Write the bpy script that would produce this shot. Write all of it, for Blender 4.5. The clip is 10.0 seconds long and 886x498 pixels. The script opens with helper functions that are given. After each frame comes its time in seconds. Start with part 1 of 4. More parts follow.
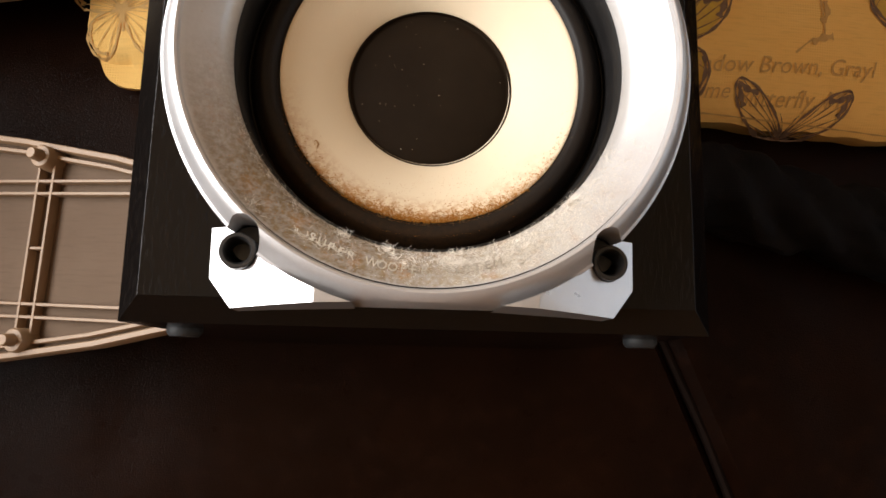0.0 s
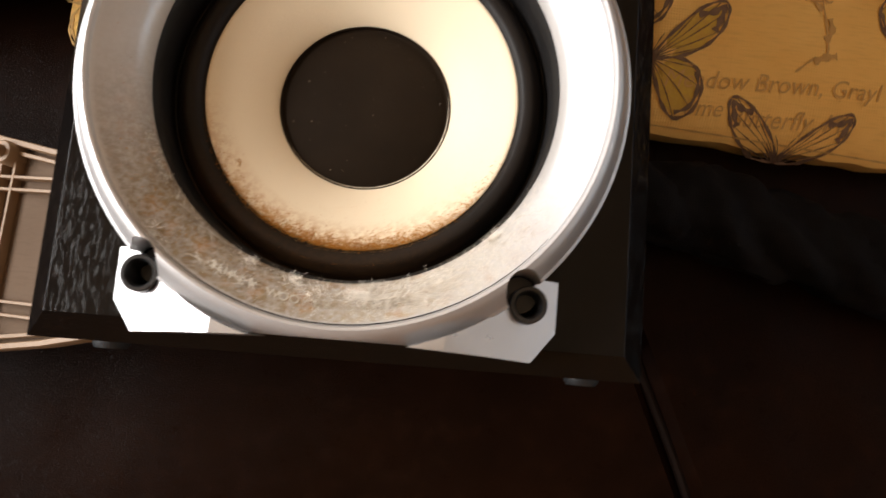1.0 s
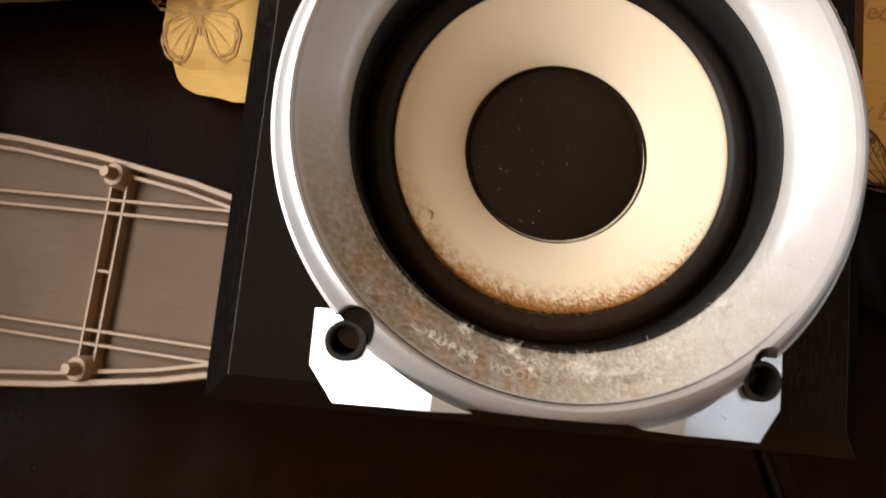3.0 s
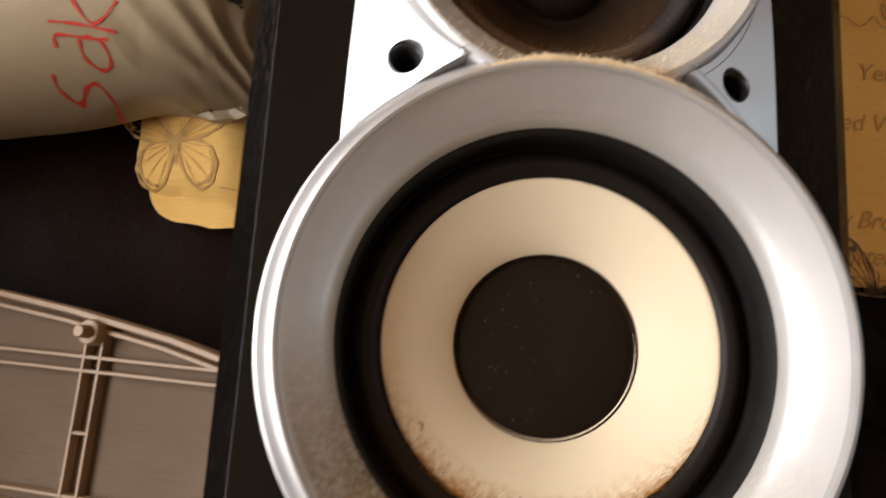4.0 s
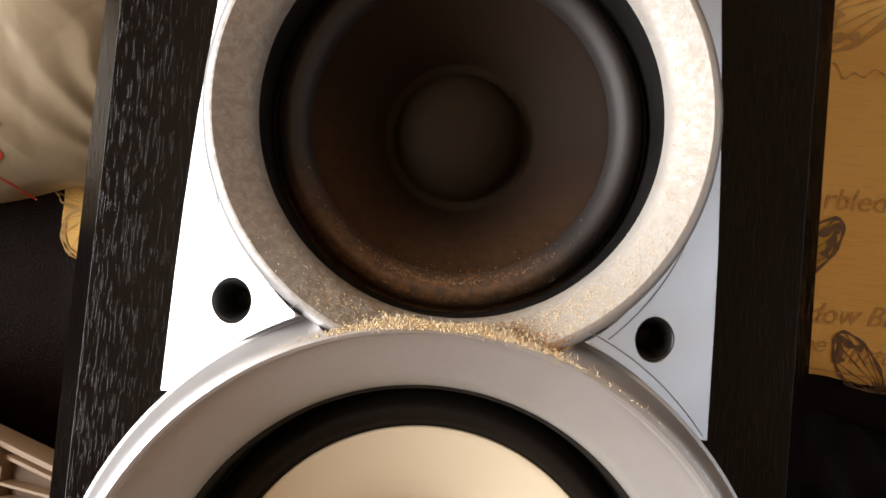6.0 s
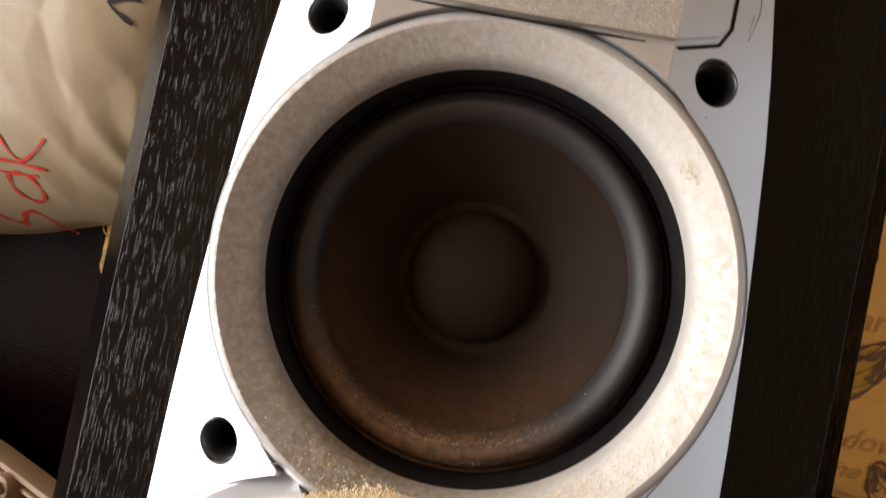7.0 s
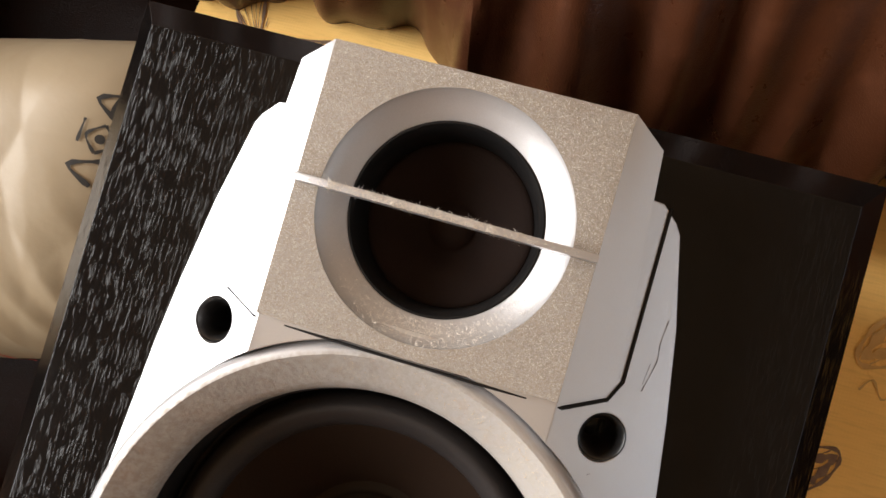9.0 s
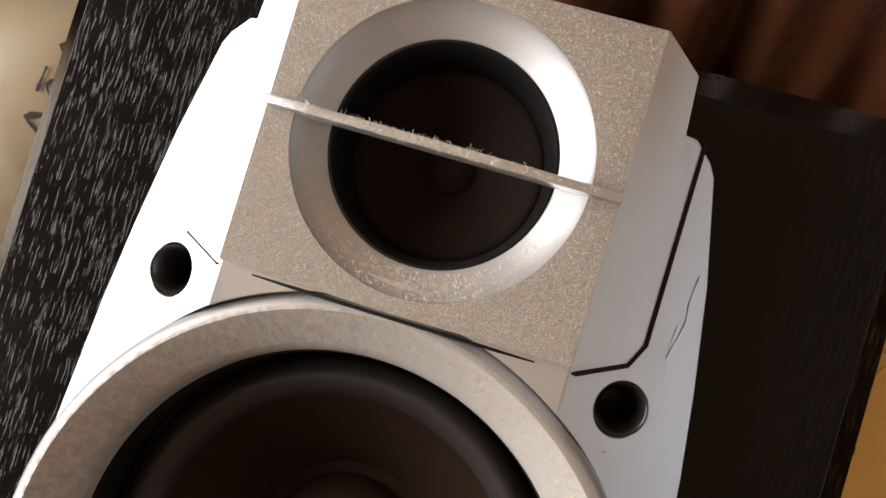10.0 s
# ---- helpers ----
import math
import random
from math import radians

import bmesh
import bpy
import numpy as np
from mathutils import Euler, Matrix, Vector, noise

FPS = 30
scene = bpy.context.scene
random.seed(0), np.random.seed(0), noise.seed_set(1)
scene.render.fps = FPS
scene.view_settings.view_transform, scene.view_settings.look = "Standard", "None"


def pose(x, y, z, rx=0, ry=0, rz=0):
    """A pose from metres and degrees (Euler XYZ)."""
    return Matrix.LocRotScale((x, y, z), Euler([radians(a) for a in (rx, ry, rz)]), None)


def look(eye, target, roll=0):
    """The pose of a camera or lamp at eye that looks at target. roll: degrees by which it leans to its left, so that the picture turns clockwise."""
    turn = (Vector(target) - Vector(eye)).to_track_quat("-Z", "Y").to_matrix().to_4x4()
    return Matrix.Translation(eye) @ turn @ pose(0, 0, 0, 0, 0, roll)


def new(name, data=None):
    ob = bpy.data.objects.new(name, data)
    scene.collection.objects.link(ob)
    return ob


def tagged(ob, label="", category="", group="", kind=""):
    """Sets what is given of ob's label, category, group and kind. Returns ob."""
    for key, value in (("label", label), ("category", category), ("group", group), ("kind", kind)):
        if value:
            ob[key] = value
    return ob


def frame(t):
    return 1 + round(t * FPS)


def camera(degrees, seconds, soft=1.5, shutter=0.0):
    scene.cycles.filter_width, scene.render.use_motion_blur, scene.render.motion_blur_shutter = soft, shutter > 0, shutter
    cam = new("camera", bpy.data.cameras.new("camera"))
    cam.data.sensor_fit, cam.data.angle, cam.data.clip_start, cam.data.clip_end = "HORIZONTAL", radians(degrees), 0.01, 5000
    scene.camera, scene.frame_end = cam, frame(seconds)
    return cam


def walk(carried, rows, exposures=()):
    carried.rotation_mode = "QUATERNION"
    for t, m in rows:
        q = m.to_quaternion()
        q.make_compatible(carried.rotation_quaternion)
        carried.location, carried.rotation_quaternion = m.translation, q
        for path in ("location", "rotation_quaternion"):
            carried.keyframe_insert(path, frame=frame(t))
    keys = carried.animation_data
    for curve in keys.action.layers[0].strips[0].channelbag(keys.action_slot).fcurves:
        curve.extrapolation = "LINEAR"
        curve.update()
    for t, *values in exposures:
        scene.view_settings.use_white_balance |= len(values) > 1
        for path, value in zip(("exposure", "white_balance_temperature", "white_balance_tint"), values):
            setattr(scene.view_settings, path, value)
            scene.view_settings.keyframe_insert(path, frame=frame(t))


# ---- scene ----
cam = camera(64.4, 10.0, shutter=0.4)
PATH = [
    (0, -0.01340, -0.00433, 1.02684, 9.427, -4.282, 1.279),
    (0.5, 0.00174, 0.00056, 1.02231, 9.081, -3.667, 1.383),
    (1, 0.03253, 0.01742, 1.01963, 8.312, -2.151, 4.535),
    (1.5, 0.06974, 0.03680, 1.01601, 8.525, -0.700, 9.836),
    (2, 0.06882, 0.04113, 1.01030, 10.165, 0.517, 13.264),
    (2.5, 0.00479, 0.02562, 0.99615, 8.524, -0.708, 10.357),
    (2.7, -0.02295, 0.02863, 0.99850, 7.372, -1.340, 8.174),
    (3.8, -0.07469, 0.09519, 1.00112, 8.577, -5.106, 3.015),
    (4, -0.05971, 0.11008, 1.00228, 9.739, -3.898, 3.516),
    (4.5, -0.04600, 0.16028, 0.99727, 9.679, -4.386, 1.980),
    (5, -0.01747, 0.20786, 0.97661, 7.480, -3.911, 1.931),
    (6.3, 0.00025, 0.25257, 0.96353, 1.549, 0.873, 6.693),
    (6.5, 0.00322, 0.26614, 0.96143, 1.388, 1.637, 7.670),
    (7, 0.00496, 0.29126, 0.96026, 2.117, 3.733, 11.717),
    (7.5, 0.00752, 0.32156, 0.96067, 1.614, 5.022, 14.065),
    (8, 0.01002, 0.35504, 0.96041, 1.602, 5.531, 15.330),
    (8.5, 0.01714, 0.38007, 0.95992, 2.074, 6.182, 15.974),
    (9, 0.02313, 0.38994, 0.95434, 3.409, 5.580, 16.006),
    (9.5, 0.02507, 0.38267, 0.93625, 3.049, 5.469, 16.149),
    (10, 0.02214, 0.37793, 0.92609, 2.980, 4.642, 16.790),
]
walk(cam, [(t, pose(x, y, z, rx, ry, rz)) for t, x, y, z, rx, ry, rz in PATH],
     exposures=[(0.0, 0.0), (1.0, 0.06), (2.0, 0.17), (2.7, -0.05), (4.0, -0.30), (5.0, -0.22), (6.5, -0.18), (8.5, -0.03), (9.0, 0.0), (10.0, -0.22)])


# ---- world, window light, exposure ----
world = bpy.data.worlds.new("world")
scene.world = world
world.use_nodes = True
wn = world.node_tree
sky = wn.nodes.new("ShaderNodeTexSky")
sky.sky_type, sky.sun_disc = "NISHITA", False
sky.sun_elevation, sky.sun_rotation = radians(34), radians(-95)
wn.links.new(sky.outputs["Color"], wn.nodes["Background"].inputs["Color"])
wn.nodes["Background"].inputs["Strength"].default_value = 0.12

SEAT = 0.465      # top of the sofa seat
BACK = 0.470      # back of the loudspeaker cabinet, which lies on its back
BAFFLE = 0.733    # front of the cabinet
WY, MY, TY = 0.1235, 0.2895, 0.4040   # places of the three drivers along the cabinet
RIDGE = 0.764     # middle strip of the silver fascia
FOLD = 0.0425     # where the fascia folds from the middle strip to its sloping sides
SLOPE = math.tan(radians(27))

win = bpy.data.lights.new("window_light", "AREA")
win.shape, win.size, win.size_y = "RECTANGLE", 1.25, 0.78
win.energy, win.color = 47.0, (1.0, 0.975, 0.955)
window_light = new("window_light", win)
window_light.matrix_world = look((-1.145, 0.25, 1.39), (-0.145, 0.25, 1.39))
far = bpy.data.lights.new("far_window_light", "AREA")
far.shape, far.size, far.size_y = "RECTANGLE", 1.6, 0.50
far.energy, far.color = 2.5, (0.92, 0.96, 1.0)
far_window_light = new("far_window_light", far)
far_window_light.matrix_world = look((1.695, 0.25, 1.10), (0.695, 0.25, 1.10))

# ---- materials ----


def mat(name, base=(0.5, 0.5, 0.5), rough=0.5, metal=0.0, spec=0.5):
    m = bpy.data.materials.new(name)
    m.use_nodes = True
    b = m.node_tree.nodes["Principled BSDF"]
    b.inputs["Base Color"].default_value = (*base, 1)
    b.inputs["Roughness"].default_value = rough
    b.inputs["Metallic"].default_value = metal
    b.inputs["Specular IOR Level"].default_value = spec
    return m


def node(m, kind, **props):
    n = m.node_tree.nodes.new(kind)
    for k, v in props.items():
        n.inputs[k.replace("_", " ")].default_value = v
    return n


def wire(m, a, b):
    m.node_tree.links.new(a, b)


def bsdf(m):
    return m.node_tree.nodes["Principled BSDF"]


def coords(m, scale=(1, 1, 1)):
    tc = node(m, "ShaderNodeTexCoord")
    mp = node(m, "ShaderNodeMapping")
    mp.inputs["Scale"].default_value = scale
    wire(m, tc.outputs["Object"], mp.inputs["Vector"])
    return mp.outputs["Vector"]


def noise_tex(m, vec, scale, detail=4.0, rough=0.55):
    n = node(m, "ShaderNodeTexNoise", Scale=scale, Detail=detail, Roughness=rough)
    wire(m, vec, n.inputs["Vector"])
    return n.outputs["Fac"]


def ramp(m, fac, stops):
    r = m.node_tree.nodes.new("ShaderNodeValToRGB")
    e = r.color_ramp.elements
    while len(e) < len(stops):
        e.new(0.5)
    for el, (p, c) in zip(e, stops):
        el.position = p
        el.color = (*c, 1) if isinstance(c, tuple) else (c, c, c, 1)
    wire(m, fac, r.inputs["Fac"])
    return r.outputs["Color"]


def mix(m, fac, a, b, blend="MIX"):
    n = m.node_tree.nodes.new("ShaderNodeMix")
    n.data_type, n.blend_type = "RGBA", blend
    for sock, v in ((n.inputs[0], fac), (n.inputs[6], a), (n.inputs[7], b)):
        if isinstance(v, (int, float)):
            sock.default_value = v
        elif isinstance(v, tuple):
            sock.default_value = (*v, 1)
        else:
            wire(m, v, sock)
    return n.outputs[2]


def maths(m, op, a, b=None, clamp=False):
    n = m.node_tree.nodes.new("ShaderNodeMath")
    n.operation, n.use_clamp = op, clamp
    for sock, v in zip(n.inputs, (a, b)):
        if v is None:
            continue
        if isinstance(v, (int, float)):
            sock.default_value = v
        else:
            wire(m, v, sock)
    return n.outputs[0]


def bump(m, height, strength=0.3, dist=0.001):
    n = node(m, "ShaderNodeBump", Strength=strength, Distance=dist)
    wire(m, height, n.inputs["Height"])
    wire(m, n.outputs["Normal"], bsdf(m).inputs["Normal"])


def black_ash():
    m = mat("black_ash", rough=0.3, spec=0.20)
    pores = noise_tex(m, coords(m, (1, 0.085, 1)), 1600, 3.0, 0.6)
    patch = ramp(m, noise_tex(m, coords(m, (1, 0.25, 1)), 55, 3.0), [(0.38, -0.03), (0.62, 0.04)])
    deep = maths(m, "ADD", pores, patch)
    fine = noise_tex(m, coords(m, (1, 0.03, 1)), 1500, 2.0)
    cut = ramp(m, deep, [(0.60, 1.0), (0.70, 0.0)])
    col = ramp(m, deep, [(0.35, (0.0032, 0.0025, 0.0023)), (0.58, (0.0048, 0.0038, 0.0034)), (0.72, (0.0055, 0.005, 0.005))])
    wire(m, col, bsdf(m).inputs["Base Color"])
    h = maths(m, "ADD", cut, maths(m, "MULTIPLY", fine, 0.04))
    bump(m, h, 0.175, 0.0006)
    r = ramp(m, noise_tex(m, coords(m), 18), [(0.3, 0.13), (0.7, 0.20)])
    wire(m, r, bsdf(m).inputs["Roughness"])
    return m


def silver_paint(name, dust_at=None, strength=0.8, spot=1.0, flat_only=False, fine=1.0, film=0.0, dull=0.0, dish=None):
    """Silver-painted plastic, optionally with a coat of settled dust round a place (x, y, radius)."""
    m = mat(name, rough=0.36, metal=0.72)
    flake = noise_tex(m, coords(m), 2600, 2.0)
    blotch = noise_tex(m, coords(m), 34, 4.0)
    base = mix(m, blotch, (0.49, 0.485, 0.49), (0.58, 0.575, 0.58))
    base = mix(m, maths(m, "MULTIPLY", flake, 0.22), base, (0.72, 0.72, 0.74))
    rough = ramp(m, blotch, [(0.3, 0.27 + dull), (0.7, 0.37 + dull)])
    if dust_at:
        x, y, inner, outer = dust_at
        tc = node(m, "ShaderNodeTexCoord")
        d = m.node_tree.nodes.new("ShaderNodeVectorMath")
        d.operation = "DISTANCE"
        flat = node(m, "ShaderNodeMapping")
        flat.inputs["Scale"].default_value = (1, 1, 0)
        wire(m, tc.outputs["Object"], flat.inputs["Vector"])
        wire(m, flat.outputs["Vector"], d.inputs[0])
        d.inputs[1].default_value = (x, y, 0)
        reach = node(m, "ShaderNodeMapRange")
        for k, val in (("From Min", inner), ("From Max", outer), ("To Min", 1.0), ("To Max", 0.0)):
            reach.inputs[k].default_value = val
        wire(m, d.outputs["Value"], reach.inputs["Value"])
        grain = ramp(m, noise_tex(m, coords(m), 420 * fine, 5.0, 0.7), [(0.36, 0.5), (0.60, 1.0)])
        amount = maths(m, "MULTIPLY", maths(m, "MULTIPLY", reach.outputs[0], grain), strength, True)
        if film:
            amount = maths(m, "MAXIMUM", amount, maths(m, "MULTIPLY", grain, film))
        if dish:
            far_off = m.node_tree.nodes.new("ShaderNodeVectorMath")
            far_off.operation = "DISTANCE"
            wire(m, flat.outputs["Vector"], far_off.inputs[0])
            far_off.inputs[1].default_value = (0, dish[0], 0)
            ragged = maths(m, "ADD", far_off.outputs["Value"], maths(m, "MULTIPLY", noise_tex(m, coords(m), 260, 3.0), 0.0016))
            rim = node(m, "ShaderNodeMapRange")
            for k, val in (("From Min", dish[1]), ("From Max", dish[1] + 0.0015), ("To Min", 1.0), ("To Max", 0.12)):
                rim.inputs[k].default_value = val
            wire(m, ragged, rim.inputs["Value"])
            amount = maths(m, "MULTIPLY", amount, rim.outputs[0])
        if flat_only:
            sep = node(m, "ShaderNodeSeparateXYZ")
            wire(m, tc.outputs["Object"], sep.inputs[0])
            strip = maths(m, "LESS_THAN", maths(m, "ABSOLUTE", sep.outputs["X"]), FOLD)
            amount = maths(m, "MULTIPLY", amount, maths(m, "MULTIPLY", strip, maths(m, "MAXIMUM", maths(m, "GREATER_THAN", d.outputs["Value"], 0.0355), 0.18)))
        tone = mix(m, ramp(m, noise_tex(m, coords(m), 110 * fine, 5.0, 0.65), [(0.3, 0.0), (0.7, 1.0)]), (0.155, 0.102, 0.046), (0.27, 0.20, 0.115))
        if not flat_only:
            across = node(m, "ShaderNodeSeparateXYZ")
            wire(m, tc.outputs["Object"], across.inputs[0])
            pale = node(m, "ShaderNodeMapRange")
            for k, val in (("From Min", -0.02), ("From Max", 0.055), ("To Min", 0.0), ("To Max", 0.85)):
                pale.inputs[k].default_value = val
            wire(m, across.outputs["X"], pale.inputs["Value"])
            tone = mix(m, pale.outputs[0], tone, (0.54, 0.49, 0.40))
        rust = ramp(m, noise_tex(m, coords(m), 85, 5.0, 0.65), [(0.54, 0.0), (0.68, 0.8 * spot)])
        tone = mix(m, rust, tone, (0.34, 0.175, 0.055))
        base = mix(m, amount, base, tone)
        wire(m, maths(m, "SUBTRACT", 0.72, maths(m, "MULTIPLY", amount, 0.72)), bsdf(m).inputs["Metallic"])
        rough = mix(m, amount, rough, (0.9, 0.9, 0.9))
        bump(m, maths(m, "MULTIPLY", noise_tex(m, coords(m), 900 * fine, 4.0, 0.7), amount), 0.5, 0.0006)
    else:
        bump(m, flake, 0.06, 0.0003)
    wire(m, base, bsdf(m).inputs["Base Color"])
    wire(m, rough, bsdf(m).inputs["Roughness"])
    return m


def dusty(name, base, rough, dust, edge, cy, low=0.0, spec=0.5, amount=0.85, crisp=0.06):
    """A dark or pale driver part with brown dust clinging to the band past radius edge, on its lower side."""
    m = mat(name, base, rough, spec=spec)
    tc = node(m, "ShaderNodeTexCoord")
    sep = node(m, "ShaderNodeSeparateXYZ")
    wire(m, tc.outputs["Object"], sep.inputs[0])
    dx, dy = sep.outputs["X"], maths(m, "SUBTRACT", sep.outputs["Y"], cy)
    r = maths(m, "SQRT", maths(m, "ADD", maths(m, "MULTIPLY", dx, dx), maths(m, "MULTIPLY", dy, dy)))
    side = node(m, "ShaderNodeMapRange")
    for k, val in (("From Min", low), ("From Max", low - 0.8), ("To Min", 0.0), ("To Max", 1.0)):
        side.inputs[k].default_value = val
    wire(m, maths(m, "DIVIDE", maths(m, "ADD", dy, maths(m, "MULTIPLY", dx, 0.25)), maths(m, "MAXIMUM", r, 0.001)), side.inputs["Value"])
    band = node(m, "ShaderNodeMapRange")
    for k, val in (("From Min", edge), ("From Max", edge + 0.014), ("To Min", 0.0), ("To Max", 1.0)):
        band.inputs[k].default_value = val
    wire(m, r, band.inputs["Value"])
    n1 = ramp(m, noise_tex(m, coords(m), 330, 6.0, 0.75), [(0.5 - crisp, 0.0), (0.5 + crisp, 1.0)])
    a = maths(m, "MULTIPLY", maths(m, "MULTIPLY", side.outputs[0], band.outputs[0]), maths(m, "ADD", n1, 0.15))
    a = maths(m, "MULTIPLY", a, amount, True)
    soft = noise_tex(m, coords(m), 40, 3.0)
    tint = mix(m, maths(m, "MULTIPLY", soft, 0.3), base, tuple(c * 0.82 for c in base))
    dcol = mix(m, noise_tex(m, coords(m), 140, 3.0), dust, tuple(min(1, c * 1.3 + 0.01) for c in dust))
    wire(m, mix(m, a, tint, dcol), bsdf(m).inputs["Base Color"])
    bump(m, noise_tex(m, coords(m), 1100, 4.0), 0.25, 0.0004)
    return m


def leather(name, deep, light, spec):
    m = mat(name, rough=0.36, spec=spec)
    v = coords(m)
    big = noise_tex(m, v, 7, 4.0)
    mid = noise_tex(m, v, 60, 4.0)
    col = mix(m, ramp(m, big, [(0.3, 0.0), (0.7, 1.0)]), deep, light)
    col = mix(m, ramp(m, mid, [(0.52, 0.0), (0.75, 0.35)]), col, tuple(c * 1.8 for c in light))
    wire(m, col, bsdf(m).inputs["Base Color"])
    wire(m, ramp(m, mid, [(0.3, 0.26), (0.75, 0.42)]), bsdf(m).inputs["Roughness"])
    cells = node(m, "ShaderNodeTexVoronoi", Scale=520.0)
    cells.feature = "DISTANCE_TO_EDGE"
    wire(m, v, cells.inputs["Vector"])
    pebble = ramp(m, cells.outputs["Distance"], [(0.0, 0.0), (0.18, 1.0)])
    h = maths(m, "ADD", pebble, maths(m, "MULTIPLY", noise_tex(m, v, 45, 5.0), 2.5))
    bump(m, h, 0.18, 0.0009)
    return m


def cloth(name, a, b, rough=0.85, weave=900.0):
    m = mat(name, rough=rough, spec=0.08)
    v = coords(m)
    w1 = node(m, "ShaderNodeTexWave", Scale=weave / 6)
    w2 = node(m, "ShaderNodeTexWave", Scale=weave / 6)
    w2.bands_direction = "Y"
    wire(m, v, w1.inputs["Vector"])
    wire(m, v, w2.inputs["Vector"])
    wv = maths(m, "ADD", w1.outputs["Fac"], w2.outputs["Fac"])
    col = mix(m, ramp(m, noise_tex(m, v, 14, 5.0), [(0.3, 0.0), (0.7, 1.0)]), a, b)
    slub = noise_tex(m, coords(m, (1, 9, 1)), 60, 3.0)
    col = mix(m, ramp(m, slub, [(0.5, 0.0), (0.8, 0.4)]), col, tuple(c * 0.72 for c in a))
    wire(m, col, bsdf(m).inputs["Base Color"])
    bump(m, maths(m, "ADD", maths(m, "MULTIPLY", wv, 0.3), slub), 0.3, 0.0006)
    return m


def mottled(name, a, b, rough, scale=30.0, bumps=0.2, fine=400.0, spec=0.5):
    m = mat(name, rough=rough, spec=spec)
    v = coords(m)
    wire(m, mix(m, ramp(m, noise_tex(m, v, scale, 5.0), [(0.3, 0.0), (0.7, 1.0)]), a, b), bsdf(m).inputs["Base Color"])
    bump(m, noise_tex(m, v, fine, 4.0), bumps, 0.0008)
    return m


ASH = black_ash()
SILVER = silver_paint("silver_fascia")
SILVER_WOOFER = silver_paint("silver_woofer_ring", (-0.022, 0.048, 0.052, 0.112), 1.0, film=0.10, dull=0.13, dish=(WY, 0.0982))
SILVER_MID = silver_paint("silver_mid_ring", (0.0, 0.224, 0.022, 0.090), 0.95, 0.55, film=0.58, dull=0.12, dish=(MY, 0.0740))
SILVER_TW = silver_paint("silver_tweeter_plate", (0.0, 0.404, 0.055, 0.120), 0.85, 0.10, True, 7.0)
CREAM = dusty("cream_cone", (0.84, 0.72, 0.53), 0.6, (0.38, 0.155, 0.013), 0.0545, WY, -0.25, spec=0.3, amount=1.0)
RUBBER = dusty("black_rubber_surround", (0.012, 0.0095, 0.0080), 0.45, (0.30, 0.13, 0.025), 0.0655, WY, -0.5, amount=0.22, spec=0.14, crisp=0.2)
CAP = mottled("dark_dust_cap", (0.013, 0.0085, 0.0052), (0.022, 0.0145, 0.0088), 0.66, 25, 0.15, 700, 0.06)
MID_CONE = dusty("brown_black_paper_cone", (0.017, 0.0095, 0.0058), 0.66, (0.11, 0.052, 0.018), 0.030, MY, 0.1, amount=0.30, spec=0.08, crisp=0.25)
MID_ROLL = dusty("grey_foam_surround", (0.022, 0.0185, 0.018), 0.52, (0.24, 0.112, 0.038), 0.042, MY, -0.5, amount=0.9, spec=0.38, crisp=0.16)
DARK = mottled("matt_black_plastic", (0.006, 0.0055, 0.0055), (0.011, 0.010, 0.0095), 0.5, 50, 0.1, spec=0.2)
SOCKET = mottled("black_socket_plastic", (0.012, 0.012, 0.012), (0.020, 0.019, 0.019), 0.33, 80, 0.05)
TWEETER = mottled("dark_tweeter_cone", (0.012, 0.0070, 0.0055), (0.018, 0.0105, 0.0080), 0.8, 60, 0.15, 900, 0.10)
# One brown leather, darkened for the shaded seat, lightened for the lit back.
LEATHER_SHADED = leather("brown_leather_shaded", (0.0050, 0.0017, 0.0007), (0.0120, 0.0040, 0.0016), 0.045)
LEATHER_LIT = leather("brown_leather_lit", (0.042, 0.0135, 0.0056), (0.085, 0.0280, 0.0112), 0.5)
SEAM = mottled("dark_seam_thread", (0.006, 0.003, 0.002), (0.010, 0.005, 0.0035), 0.8, spec=0.1)
LINEN = cloth("golden_printed_linen", (0.88, 0.54, 0.165), (0.92, 0.61, 0.215))
PRINT_DARK = mottled("dark_brown_print", (0.14, 0.085, 0.06), (0.22, 0.14, 0.085), 0.85, 220)
PRINT_PALE = mottled("faded_brown_print", (0.54, 0.325, 0.11), (0.62, 0.38, 0.14), 0.88, 240)
PRINT_YELLOW = mottled("yellow_print", (0.62, 0.42, 0.06), (0.55, 0.34, 0.08), 0.88, 200)
BAGM = mottled("creased_cream_plastic", (0.31, 0.24, 0.15), (0.37, 0.295, 0.195), 0.42, 12, 0.25, 120)
SCUFF = mat("dark_scuff", (0.16, 0.155, 0.16), 0.6)
INK_RED = mat("red_marker_ink", (0.55, 0.035, 0.02), 0.6)
INK_BLACK = mat("black_printed_ink", (0.02, 0.018, 0.016), 0.6)
GRILLE = mottled("taupe_moulded_plastic", (0.225, 0.142, 0.080), (0.28, 0.182, 0.106), 0.5, 20, 0.15, 300)
GRILLE_CLOTH = cloth("grey_brown_grille_cloth", (0.115, 0.079, 0.055), (0.142, 0.100, 0.071), 0.8, 2400.0)
NAVY = cloth("black_navy_cloth", (0.004, 0.004, 0.0055), (0.008, 0.008, 0.010), 0.75)
NAVY_BAND = cloth("charcoal_cuff_cloth", (0.026, 0.020, 0.017), (0.036, 0.028, 0.023), 0.8)
FOOT = mottled("dull_rubber", (0.014, 0.016, 0.018), (0.020, 0.023, 0.026), 0.6)
LETTER = mat("pale_grey_lettering", (0.46, 0.41, 0.33), 0.6)
